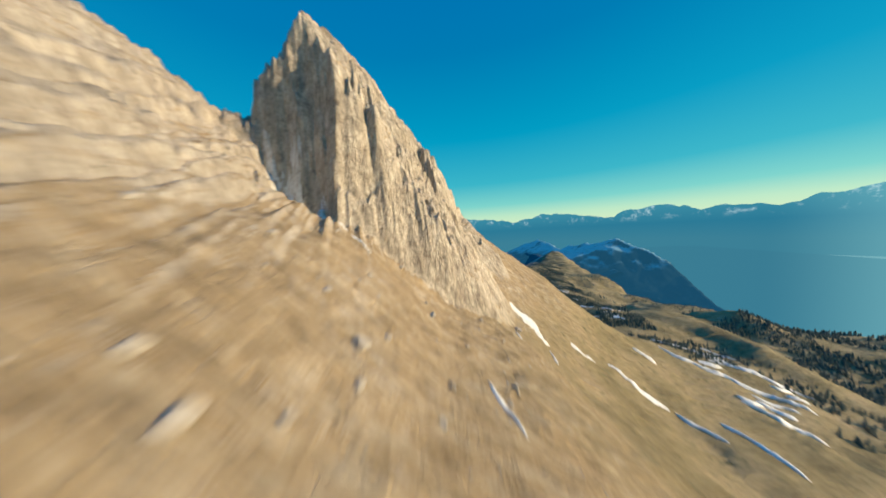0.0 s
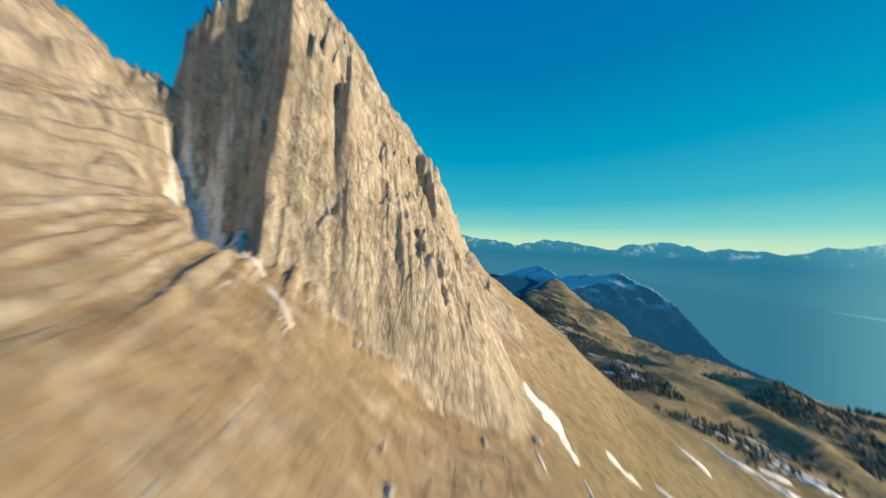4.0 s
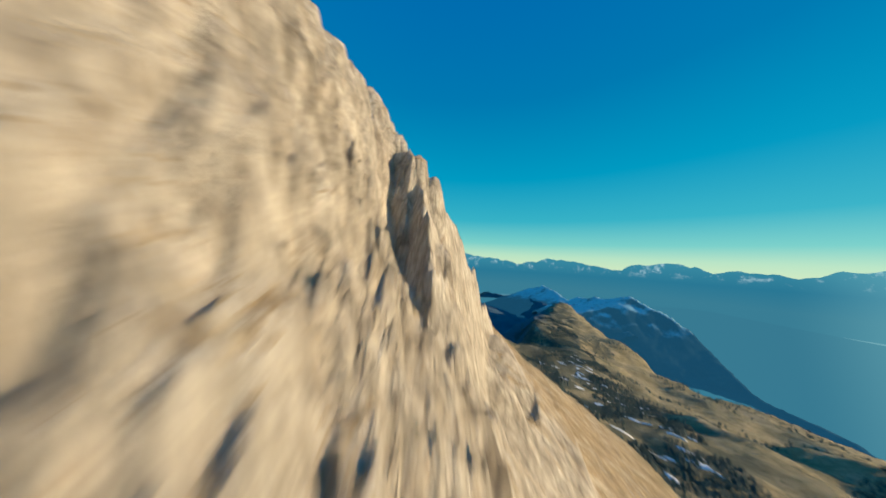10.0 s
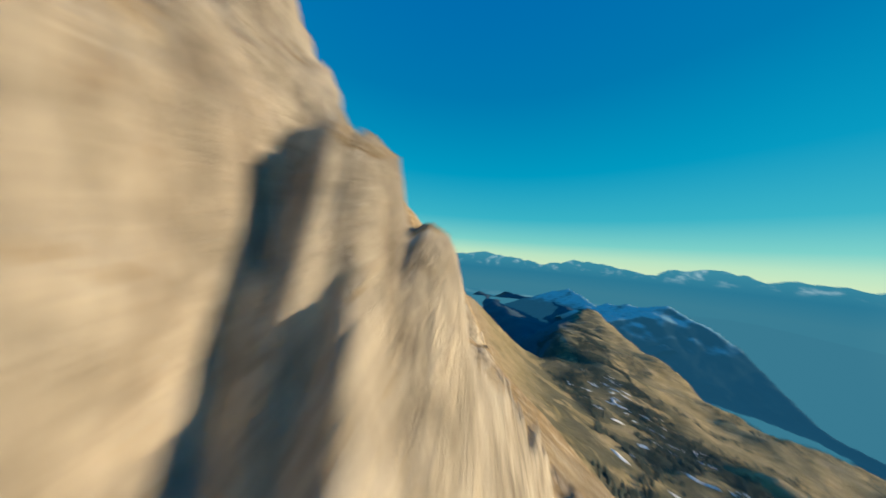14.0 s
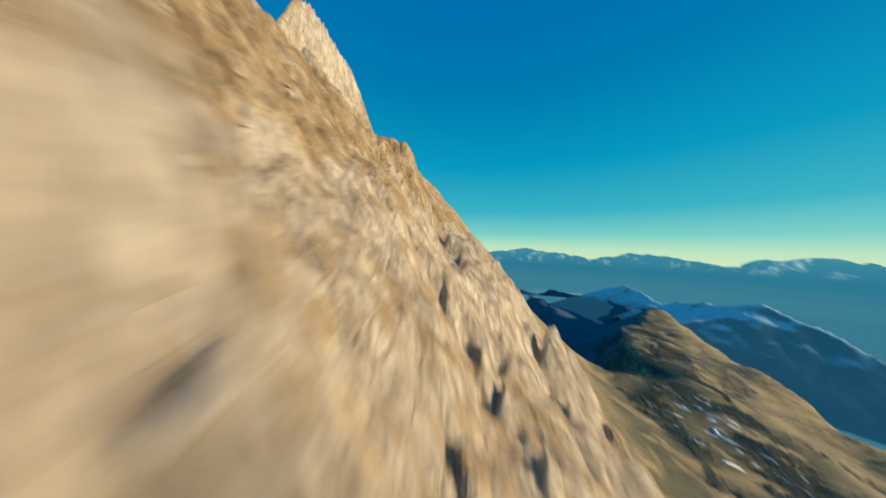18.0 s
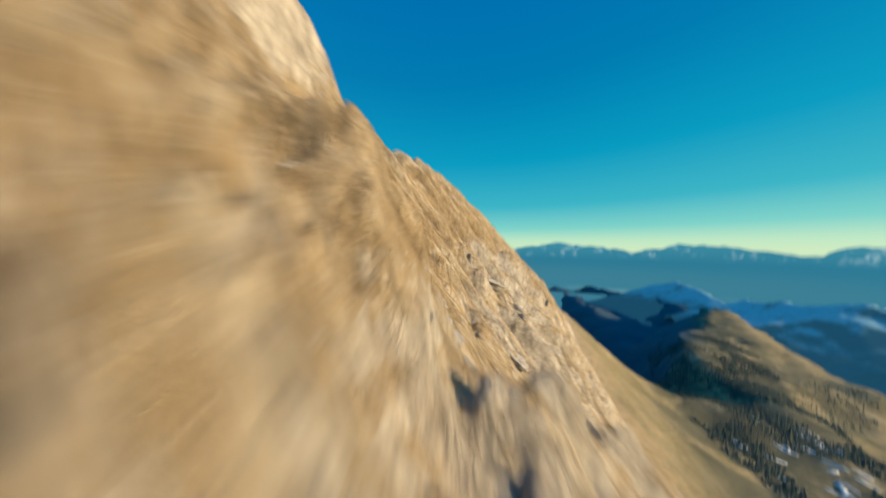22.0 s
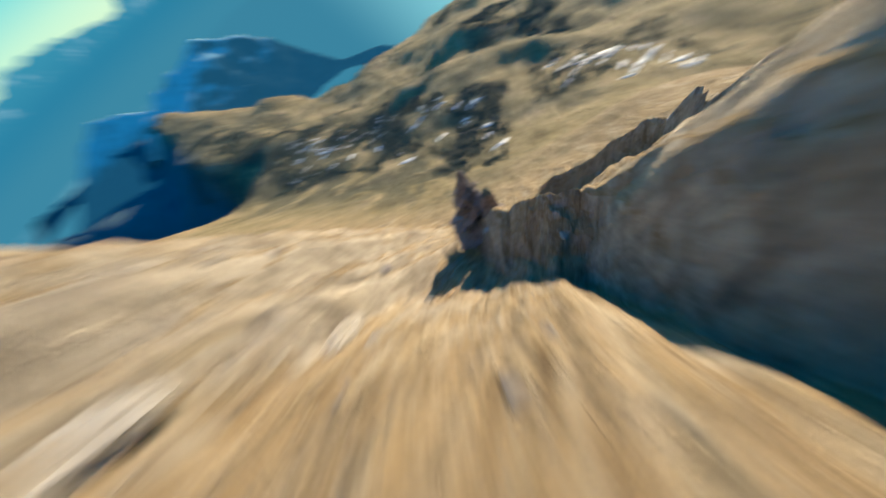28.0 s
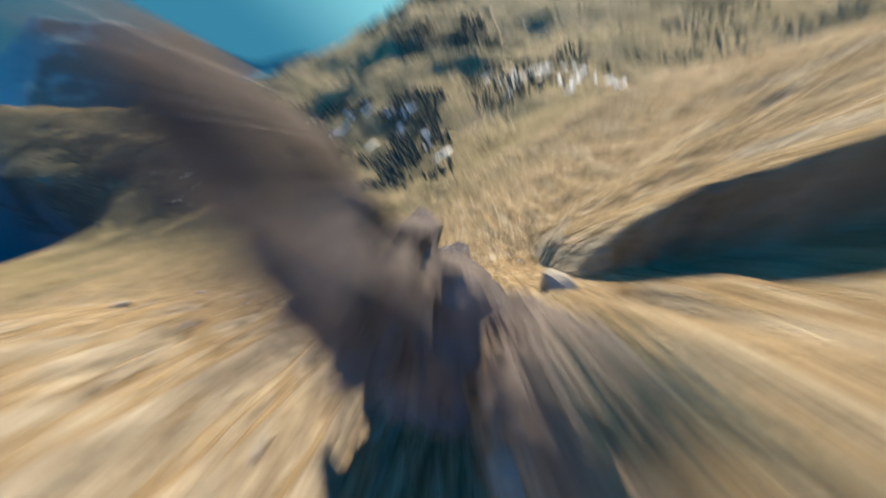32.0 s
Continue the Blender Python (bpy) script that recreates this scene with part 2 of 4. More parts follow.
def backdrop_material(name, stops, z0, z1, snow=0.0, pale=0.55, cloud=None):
    """Painted haze for the distance: glows softly, graded by height and paler towards the sun."""
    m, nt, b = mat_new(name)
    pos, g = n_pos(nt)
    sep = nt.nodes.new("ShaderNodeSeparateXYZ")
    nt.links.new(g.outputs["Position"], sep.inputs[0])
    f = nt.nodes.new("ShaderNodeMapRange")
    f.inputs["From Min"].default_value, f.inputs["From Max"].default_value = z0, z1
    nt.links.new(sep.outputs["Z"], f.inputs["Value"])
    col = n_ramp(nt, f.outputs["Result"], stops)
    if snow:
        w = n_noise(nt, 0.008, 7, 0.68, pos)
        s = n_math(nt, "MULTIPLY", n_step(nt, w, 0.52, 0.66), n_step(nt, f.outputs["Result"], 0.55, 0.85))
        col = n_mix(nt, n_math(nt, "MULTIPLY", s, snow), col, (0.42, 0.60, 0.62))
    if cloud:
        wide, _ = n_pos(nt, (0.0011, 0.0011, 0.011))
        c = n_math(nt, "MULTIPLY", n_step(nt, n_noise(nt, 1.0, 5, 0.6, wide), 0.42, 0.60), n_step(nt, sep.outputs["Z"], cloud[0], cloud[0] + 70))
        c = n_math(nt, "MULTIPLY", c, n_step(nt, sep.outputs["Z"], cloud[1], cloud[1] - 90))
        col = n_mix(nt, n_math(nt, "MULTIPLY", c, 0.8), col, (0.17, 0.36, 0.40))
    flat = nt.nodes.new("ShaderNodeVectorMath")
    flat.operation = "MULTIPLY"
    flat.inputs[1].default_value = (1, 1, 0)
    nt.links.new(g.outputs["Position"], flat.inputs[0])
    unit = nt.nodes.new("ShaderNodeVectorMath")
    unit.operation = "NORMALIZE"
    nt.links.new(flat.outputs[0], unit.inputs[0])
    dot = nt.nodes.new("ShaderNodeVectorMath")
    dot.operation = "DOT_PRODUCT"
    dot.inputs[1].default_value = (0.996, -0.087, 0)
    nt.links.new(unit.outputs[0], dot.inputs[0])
    # sunward brightening of the haze painted in by compass direction
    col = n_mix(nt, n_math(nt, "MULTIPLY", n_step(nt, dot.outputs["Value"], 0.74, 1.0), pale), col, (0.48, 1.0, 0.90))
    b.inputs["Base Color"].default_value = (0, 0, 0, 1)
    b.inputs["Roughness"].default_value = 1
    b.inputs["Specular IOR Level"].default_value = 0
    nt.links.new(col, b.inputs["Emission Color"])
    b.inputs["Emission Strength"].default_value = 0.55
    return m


def plain_material(name, stops, scale, rough=0.9, bump=0.3, dist=0.05):
    m, nt, b = mat_new(name)
    pos, g = n_pos(nt)
    oi = nt.nodes.new("ShaderNodeObjectInfo")
    f = n_noise(nt, scale, 6, 0.65, pos)
    col = n_ramp(nt, f, stops)
    col = n_mix(nt, n_math(nt, "MULTIPLY", oi.outputs["Random"], 0.35), col, tuple(0.6 * v for v in stops[0][1]))
    nt.links.new(col, b.inputs["Base Color"])
    b.inputs["Roughness"].default_value = rough
    b.inputs["Specular IOR Level"].default_value = 0.2
    n_bump(nt, b, n_noise(nt, scale * 4, 5, 0.7, pos), bump, dist)
    return m


# ---- relief ----
def lattice(ix, iy, seed):
    h = (ix.astype(np.int64) * 374761393 + iy.astype(np.int64) * 668265263 + seed * 1442695041) & 0x7FFFFFFF
    h = ((h ^ (h >> 13)) * 1274126177) & 0x7FFFFFFF
    return ((h ^ (h >> 16)) & 0xFFFF) / 65535.0


def vnoise(x, y, seed):
    ix, iy = np.floor(x), np.floor(y)
    fx, fy = x - ix, y - iy
    fx, fy = fx * fx * fx * (fx * (6 * fx - 15) + 10), fy * fy * fy * (fy * (6 * fy - 15) + 10)
    a, b = lattice(ix, iy, seed), lattice(ix + 1, iy, seed)
    c, d = lattice(ix, iy + 1, seed), lattice(ix + 1, iy + 1, seed)
    return (a + (b - a) * fx) * (1 - fy) + (c + (d - c) * fx) * fy - 0.5


def fbm(x, y, seed, octaves=5, gain=0.5):
    out, amp, tot = np.zeros_like(x), 1.0, 0.0
    for k in range(octaves):
        out += amp * vnoise(x * 2**k + 17.3 * k, y * 2**k - 9.1 * k, seed + k)
        amp *= gain
    return out


def ridged(x, y, seed, octaves=4):
    out, amp = np.zeros_like(x), 1.0
    for k in range(octaves):
        out += amp * (1 - 4 * np.abs(vnoise(x * 2**k + 5.7 * k, y * 2**k + 3.3 * k, seed + k)))
        amp *= 0.5
    return out - 0.6


def smooth(a, b, v):
    t = np.clip((v - a) / (b - a), 0, 1)
    return t * t * (3 - 2 * t)


def bell(v, c, w):
    return np.exp(-(((v - c) / w) ** 2))


def smax(a, b, k):
    h = np.clip(0.5 + 0.5 * (a - b) / k, 0, 1)
    return b + (a - b) * h + k * h * (1 - h)


def smin(a, b, k):
    return -smax(-a, -b, k)


def soft_line(v, xs, ys, w):
    """A polyline, rounded over w metres."""
    return sum(np.interp(v + o * w, xs, ys) for o in (-1, -0.5, 0, 0.5, 1)) / 5


def wall_line(y):
    """Plan of the cliff: where its face stands at the height of 20 m."""
    return soft_line(y, [-60, 60, 84, 90, 97, 108, 119, 124, 128, 132, 137, 143, 152, 165, 180, 198, 207, 214, 222, 231, 240, 258, 300, 380, 460, 520, 640],
                     [-66, -62, -58, -41, -13.5, -8, -3.2, -3.4, -3.8, -5, -5.5, -5, -7.5, -10.5, -15.5, -13.5, -13, -16, -18, -18, -18, -12, -11, -13, -20, -30, -60], 1.6)


def crest(y):
    """Height of the skyline ridge."""
    return soft_line(y, [-200, -60, 0, 60, 85, 100, 106, 111, 120, 140, 180, 205, 222, 240, 262, 300, 356, 457, 500, 560, 640, 800],
                     [110, 150, 140, 118, 105, 98, 90, 94, 84, 80, 77, 83, 98, 96, 82, 92, 110, 97, 66, 26, -40, -150], 1.5)


def plateau(x, y):
    """The rolling meadow below the mountain, its rim, and the drop beyond."""
    low = soft_line(x, [-160, -120, -90, -55, -30, -17, -5, 30, 50, 95, 150, 250, 333, 612, 830, 1100, 1700],
                    [112, 82, 57, 20, 0, -11, -25, -46, -63, -88, -103, -124, -146, -205, -255, -325, -480], 9)
    low = low - 6 * bell(x, -57, 12) * bell(y, 96, 12)
    # the snow gully that climbs to the notch behind the spire
    off, up = (x + 42) * 0.561 + (y - 86) * 0.829, (x + 42) * -0.829 + (y - 86) * 0.561
    low = low - 8 * bell(off, 0, 4.5) * smooth(-10, 4, up) * smooth(46, 32, up)
    near = soft_line(y, [105, 140, 165, 190, 207, 228, 255, 295], [0, 16, 38, 36, 22, 13, 4, 0], 8)
    low = low + near * np.interp(x, [-30, 5, 70, 130, 250], [0.4, 1, 1, 0.5, 0])
    low = low + np.interp(y, [300, 360, 553, 900, 1600], [0, -12, -40, -40, 20]) * smooth(20, 160, x)
    low = low + (10 + 0.012 * np.clip(x, 0, 900)) * 1.8 * fbm(x / 150, y / 150, 3, 4) * smooth(30, 170, x)
    # two knolls on the meadow
    low = low + 15 * bell(x, 372, 26) * bell(y, 306, 55) + 14 * bell(x, 285, 22) * bell(y, 222, 50) + 15 * bell(x, 300, 22) * bell(y, 370, 60)
    # rim of the plateau: the sandy spine far off, then the edge above the valley
    rim = soft_line(y, [-900, 0, 200, 300, 400, 470, 530, 600, 900, 1513, 1700], [1700, 1700, 1600, 1450, 1250, 900, 650, 565, 610, 745, 800], 12)
    out = x - rim - 25 * fbm(x / 90, y / 90, 5, 4)
    low = np.where(out > 0, low - 1.3 * out - 60 * smooth(0, 30, out), low)
    low = low + 10 * bell(out, -40, 40) * smooth(600, 900, y)
    # the dark valley on the near side of the spine
    west = soft_line(y, [600, 700, 900, 1050, 1420, 1700], [60, 140, 300, 380, 630, 780], 30) - x - 60 * fbm(x / 160, y / 160, 7, 4)
    low = low - smooth(560, 900, y) * 0.75 * np.clip(west, 0, 190)
    low = low - 0.10 * np.clip(y - 1480, 0, None)
    low = low - 150 * smooth(600, 760, y) * smooth(330, 120, x)
    # a small spur carries the rock pinnacle
    low = low + 6 * bell(y, 237, 5) * bell(x, 5, 8)
    return np.maximum(low, -640)


def height(x, y, detail=True):
    """The mountain side and the plateau below it."""
    yw = y + (2.2 * fbm(x / 16, y / 16, 11, 3) if detail else 0.0)
    low = plateau(x, y)
    # three profiles of the wall along its length: sheer spire, broken cliff, grassy shoulder
    d = wall_line(yw) - x
    sheer = np.interp(d, [-9000, -60, -42, -25, -12, 0, 3, 8, 14, 22, 40, 70, 160], [-9000, -82, -54, -21, 1, 20, 29, 41, 51, 65, 88, 118, 200])
    broken = np.interp(d, [-9000, -60, -40, -20, 0, 20, 55, 160], [-9000, -60, -14, 3, 20, 47, 95, 200])
    shoulder = np.interp(d, [-9000, -60, -40, -24, -13, 0, 40, 80, 160], [-9000, -80, -45, -19, -1, 20, 66, 112, 190])
    k1, k2 = smooth(133, 152, y), smooth(205, 240, y)
    rock = (sheer * (1 - k1) + broken * k1) * (1 - k2) + shoulder * k2
    rock = rock - np.interp(y, [640, 800, 1000], [0, 150, 600])
    # west flank of the spire, above the snow gully
    u = (x + 52) * 0.55 + (y - 111) * 0.835 + 1.2 * fbm(x / 7, y / 7, 61, 4)
    u2 = (y - 107.5 - 0.18 * (-50 - x)) + 1.6 * fbm(x / 6, y / 6, 63, 4)
    ridge = np.interp(x, [-95, -79, -75.5, -74, -66, -62, -55, -50, -40], [10, 46, 60, 65, 70, 76, 87, 96, 120]) + 2.5 * fbm(x / 5, y / 9, 64, 4)
    flank = np.minimum(91 + 8.0 * np.maximum(u, u2), ridge)
    rock = np.where(y < 140, smin(rock, flank, 2.5), rock)
    # a fin stands off the wall with a chimney behind it; a rib runs down from it
    rough = 1.3 * fbm(x / 3, y / 3, 67, 4)
    east = x + 4.7
    r = np.hypot(np.where(east > 0, east, 0.8 * east), 0.8 * (y - 130.6)) + rough
    fin = 40.2 - 0.8 * r - 5.5 * np.clip(r - 1.6, 0, None)
    r = np.hypot(x + 2.2, 0.8 * (y - 131.5)) + 0.7 * rough
    fin = np.maximum(fin, 37.0 - 0.8 * r - 3.4 * np.clip(r - 1.2, 0, None))
    rib_y = soft_line(x, [-6, 1.6, 8, 16, 26], [130.5, 133, 146, 165, 187], 1.5)
    rib_z = soft_line(x, [-30, -6, -2, 1.6, 8, 16, 26, 40, 120], [10, 31, 34, 29.5, 19, 5, -20, -80, -600], 1.2) + 1.4 * fbm(x / 5, y / 5, 69, 3)
    across = (y - rib_y) * 0.55
    rock = smax(rock, rib_z - 3.4 * np.clip(across, 0, None) - 2.6 * np.clip(-across, 0, None) - 300 * smooth(-7, -14, x), 1.0)
    # a second rib below the fin, with a shaded gully between it and the wall
    rock = rock - 10 * bell(x, np.interp(y, [116, 123, 130], [-5.5, -7.2, -9.5]), 2.8) * bell(y, 123.5, 5.0)
    low_x = soft_line(y, [110, 118, 124, 130], [1.5, -0.5, -2.2, -4.8], 1.5) + 0.9 * fbm(x / 4, y / 4, 77, 3)
    low_z = soft_line(y, [100, 108, 112, 118, 124, 130, 133, 145], [-500, -30, 2, 18, 29, 38, 18, -600], 1.2)
    rock = smax(rock, low_z - 3.2 * np.clip(low_x - x, 0, None) - 2.4 * np.clip(x - low_x, 0, None), 0.8)
    rock = smax(rock, fin, 0.6)
    rock = rock + 8.5 * bell(y, 133, 5.5) * smooth(-5, -10, x) * smooth(-19, -11, x) - 3.5 * bell(y, 130, 9) * smooth(-14, -20, x) * smooth(-40, -28, x) + 5 * bell(y, 143, 10) * smooth(-11.5, -22, x) * smooth(-60, -35, x)
    rock = rock + 8 * bell(x, -32, 9) * bell(y, 206, 15) + 4.5 * bell(x, -37, 5) * bell(y, 217, 5)
    # the wall's edge climbs from behind the fin
    edge_y = soft_line(x, [-20, -14, -10, -7], [136.5, 134, 134.6, 132.5], 1.0) + rough
    edge_z = soft_line(x, [-300, -40, -27, -20, -16, -14, -12, -10, -7, -5, -2, 200], [-2000, 30, 62, 58, 54, 52, 49.5, 46.5, 41.5, 30, -20, -9000], 0.8)
    rock = smax(rock, edge_z - 2.6 * np.clip(edge_y - y, 0, None) - 4.0 * np.clip(y - edge_y, 0, None), 0.8)
    # two ribs run down the slope; their far sides drop steeply into shade
    for fall, cy, cz in ((3.0, soft_line(x, [-40, -24, -16, -10, -5, 4, 10, 30, 60], [206, 207, 210.5, 214, 216, 215, 214, 213, 204], 2), soft_line(x, [-60, -40, -24, -16, -10, -5, 0, 4, 10, 30, 60, 200], [40, 47, 41, 38.5, 33, 25, 14, 4.5, -7, -40, -90, -500], 2)),
                   (1.1, soft_line(x, [-40, 0, 60], [199, 196, 190], 3), soft_line(x, [-60, -30, -8, 10, 30, 60, 200], [20, 30, 18, 6, -10, -40, -500], 3))):
        off = y - cy - 1.5 * fbm(x / 5, y / 5, 65, 3)
        rock = smax(rock, cz - 0.7 * np.clip(-off, 0, None) - fall * np.clip(off, 0, None), 1.0)
    # a gully, and the spur that curls round it towards the pinnacle
    gy_x = soft_line(y, [208, 216, 219.5, 225, 230, 236, 243, 250], [-30, -18, -11.5, -7.5, -5.5, -3.5, 1.5, 8], 1.5)
    low = low - np.interp(y, [206, 212, 217, 222, 228, 233, 238, 246], [0, 5, 8.5, 9, 7.5, 5.5, 4, 0]) * bell(x, gy_x, 4.4)
    rock = rock - np.interp(y, [206, 212, 217, 222, 228, 233, 238, 246], [0, 5, 8.5, 9, 7.5, 5.5, 4, 0]) * bell(x, gy_x, 4.4)
    spur_x = soft_line(y, [210, 216, 222, 228, 232, 235, 238, 244], [-6, -4, -1.6, -1.3, 0.6, 3, 5.5, 11], 1.2)
    spur_z = soft_line(y, [204, 210, 216, 222, 228, 232, 235, 238, 244, 260, 330], [22, 24, 18.5, 9.6, 6.0, 3.6, -1.2, -7.5, -20, -70, -900], 1.2)
    side = x - spur_x - 0.8 * fbm(x / 4, y / 4, 73, 3)
    spur = spur_z - 1.5 * np.clip(-side, 0, None) - 1.7 * np.clip(side, 0, None) - 300 * smooth(211, 205, y)
    far_x = soft_line(y, [200, 205, 208, 212, 216, 220, 225.6], [-8, -3, 3, 8, 11, 12.5, 11.4], 1.2)
    far_z = soft_line(y, [190, 203, 205, 208, 212, 216, 220, 225.6, 228, 240], [-200, 10, 25, 17, 9, 2.5, -3, -7, -14, -500], 1.0)
    side = x - far_x - 1.4 * fbm(x / 4, y / 4, 79, 4)
    rock = smax(rock, far_z - 2.2 * np.clip(-side, 0, None) - 1.8 * np.clip(side, 0, None), 0.8)
    z = smax(smax(rock, low, 2.5) - 7 * bell(x, -9, 6) * bell(y, 237, 9), spur, 1.3)
    top = crest(y + 0.10 * (x + 60))
    z = smin(z, top + 5 * fbm(x / 12, y / 12, 21, 4), 3.0)
    back = top - 1.15 * (-(x + 60) - 50 - 0.35 * np.abs(y - 111))
    # the pale knob on the skyline
    knob_y = soft_line(x, [-80, -73, -70, -66, -62, -56, -48], [214, 212.5, 219, 227.5, 231, 229, 221], 1.2) + 0.8 * fbm(x / 5, y / 5, 201, 3)
    knob_z = soft_line(x, [-300, -92, -81, -78, -75, -72, -70, -66, -62, -56, -50, -44, -36, 200], [-4000, 20, 84, 107, 113, 112, 110, 101, 90, 77, 66, 56, 20, -9000], 0.8)
    z = smax(z, knob_z - 2.3 * np.clip(knob_y - y, 0, None) - 1.6 * np.clip(y - knob_y, 0, None), 1.0)
    z = np.where(x < -100, smin(z, np.maximum(back, -150), 5.0), z)
    z = z + (smin(z, 50 + 1.2 * np.clip(y - 150, 0, None), 4.0) - z) * smooth(-76, -88, x) * smooth(103, 114, y)
    if detail:
        calm = bell(across, 0, 3.5) * smooth(118, 127, y) * smooth(-9, -5, x) * smooth(190, 160, y)
        calm = np.maximum(calm, 0.8 * bell(x, -3, 4) * bell(y, 123, 7))
        calm = np.maximum(calm, bell(x, -5.5, 2.5) * bell(y, 131, 3))
        face = (1 - 0.72 * calm) * smooth(-45, -5, d) * (0.3 + 0.7 * smooth(96, 74, z)) * smooth(-60, -20, z)
        crag = smooth(-0.12, 0.16, fbm(x / 17, y / 17, 55, 3))
        spire = smooth(116, 106, y)
        along = spire * (0.93 * x + 0.36 * y) + (1 - spire) * y
        rise = z / 60 + x / 40
        z = z + face * (6.0 - 1.8 * smooth(140, 125, y) - 4.6 * smooth(204, 222, y) * (1 - 1.25 * smooth(238, 248, y))) * ridged(along / 10, rise, 31, 5)
        z = z - 7 * bell(x + 0.25 * (y - 94) + 2.5 * fbm(x / 20, y / 5, 191, 3), -25.5, 1.5) * smooth(12, 24, z) * smooth(60, 48, z) * smooth(112, 103, y) - 4 * bell(x - 0.2 * (y - 94), -33.5, 1.2) * smooth(83, 88, y) * smooth(106, 99, y)
        z = z + face * (1 - 0.5 * k2) * (1 - 0.35 * spire) * (3.2 * fbm(along / 3.0, x / 5 + z / 16, 41, 4) + (2.2 * crag + 1.6 * smooth(140, 125, y)) * ridged(along / 4.2, z / 6 + x / 9, 47, 3))
        ledge = z / 5.5 + 1.6 * fbm(along / 9, x / 9, 59, 3)
        z = z + face * (1 - 0.75 * k2) * (0.5 + smooth(80, 90, y)) * (smooth(0.15, 0.75, ledge - np.floor(ledge)) - (ledge - np.floor(ledge)))
        slot = bell(vnoise(y / 4.6 + 0.5 * fbm(x / 9, y / 9, 83, 2), x / 24, 85), 0, 0.065) * smooth(138, 150, y) * smooth(-48, -20, d) * smooth(70, 45, z) * (1 - 0.8 * smooth(200, 216, y) * smooth(244, 236, y))
        slot = slot + bell(vnoise(along / 7 + 0.6 * fbm(x / 8, y / 8, 87, 2), z / 34, 89), 0, 0.04) * smooth(136, 128, y) * smooth(-25, -5, d) * (1 - calm)
        z = z - 2.7 * slot
        oval = bell(vnoise(y / 5.0 + 0.35 * fbm(x / 11, y / 11, 183, 2), x / 30, 185), 0, 0.15) * smooth(0.0, 0.16, fbm(x / 9, y / 7, 187, 3))
        z = z - 4.2 * oval * smooth(140, 150, y) * smooth(-45, -25, d) * smooth(62, 50, z) * (1 - 0.7 * smooth(212, 224, y) * smooth(244, 236, y))
        z = z + 0.5 * fbm(x / 6, y / 6, 51, 5) + (1 - face) * (1.8 * fbm(x / 24, y / 18, 53, 4) + 0.7 * crag * ridged(y / 5, x / 12, 57, 3))
    return z


def axis(stops):
    """Grid lines with a spacing that changes from stretch to stretch."""
    out = [stops[0][0]]
    for (a, s0), (b, s1) in zip(stops[:-1], stops[1:]):
        while out[-1] < b - 1e-6:
            k = (out[-1] - a) / (b - a)
            out.append(min(b, out[-1] + s0 + (s1 - s0) * k))
    return np.array(out)


def sheet(name, xs, ys, zfun, material):
    gx, gy = np.meshgrid(xs, ys)
    gz = zfun(gx, gy)
    ny, nx = gx.shape
    verts = np.stack([gx, gy, gz], -1).reshape(-1, 3)
    idx = np.arange(ny * nx).reshape(ny, nx)
    quads = np.stack([idx[:-1, :-1], idx[:-1, 1:], idx[1:, 1:], idx[1:, :-1]], -1).reshape(-1, 4)
    me = bpy.data.meshes.new(name)
    me.vertices.add(len(verts))
    me.vertices.foreach_set("co", verts.ravel())
    me.loops.add(quads.size)
    me.loops.foreach_set("vertex_index", quads.ravel().astype(np.int32))
    me.polygons.add(len(quads))
    me.polygons.foreach_set("loop_start", (np.arange(len(quads)) * 4).astype(np.int32))
    me.polygons.foreach_set("use_smooth", np.ones(len(quads), bool))
    me.update(calc_edges=True)
    me.materials.append(material)
    return new(name, me)


GROUND_X = axis([(-260, 8), (-90, 1.0), (-60, 0.36), (18, 0.36), (70, 1.6), (200, 5), (700, 12), (1500, 30), (4700, 160)])
GROUND_Y = axis([(-900, 60), (-120, 8), (-20, 1.4), (40, 0.5), (80, 0.38), (262, 0.38), (330, 1.6), (560, 3), (900, 12), (1700, 25), (4700, 160)])
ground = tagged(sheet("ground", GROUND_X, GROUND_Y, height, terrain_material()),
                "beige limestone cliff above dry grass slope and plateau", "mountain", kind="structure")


def band(name, r, z_low, tops, az0, az1, n, material, label):
    """A long distant ridge as a curved wall of faces, its top edge uneven."""
    a = np.radians(np.linspace(az0, az1, n))
    x, y = r * np.sin(a), r * np.cos(a)
    verts = [(x[i], y[i], z_low) for i in range(n)] + [(x[i], y[i], tops[i]) for i in range(n)]
    faces = [(i, i + 1, n + i + 1, n + i) for i in range(n - 1)]
    me = bpy.data.meshes.new(name)
    me.from_pydata(verts, [], faces)
    me.materials.append(material)
    ob = new(name, me)
    return tagged(ob, label, "backdrop", kind="structure")


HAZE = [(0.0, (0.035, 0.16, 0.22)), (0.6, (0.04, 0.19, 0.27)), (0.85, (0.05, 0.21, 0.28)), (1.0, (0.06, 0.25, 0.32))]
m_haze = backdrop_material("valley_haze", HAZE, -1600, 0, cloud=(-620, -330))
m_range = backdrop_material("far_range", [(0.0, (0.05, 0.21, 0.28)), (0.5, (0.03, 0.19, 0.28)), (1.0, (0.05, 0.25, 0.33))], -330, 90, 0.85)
n_b = 720
azs = np.linspace(-180, 180, n_b)
# a glowing painted wall and sheet stand in for valley haze
band("backdrop", 4600, -2600, np.full(n_b, -60.0), -180, 180, n_b, m_haze, "curved wall glowing with painted blue haze behind the distant valley")
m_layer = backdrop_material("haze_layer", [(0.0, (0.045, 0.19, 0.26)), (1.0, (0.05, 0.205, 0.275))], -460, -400)
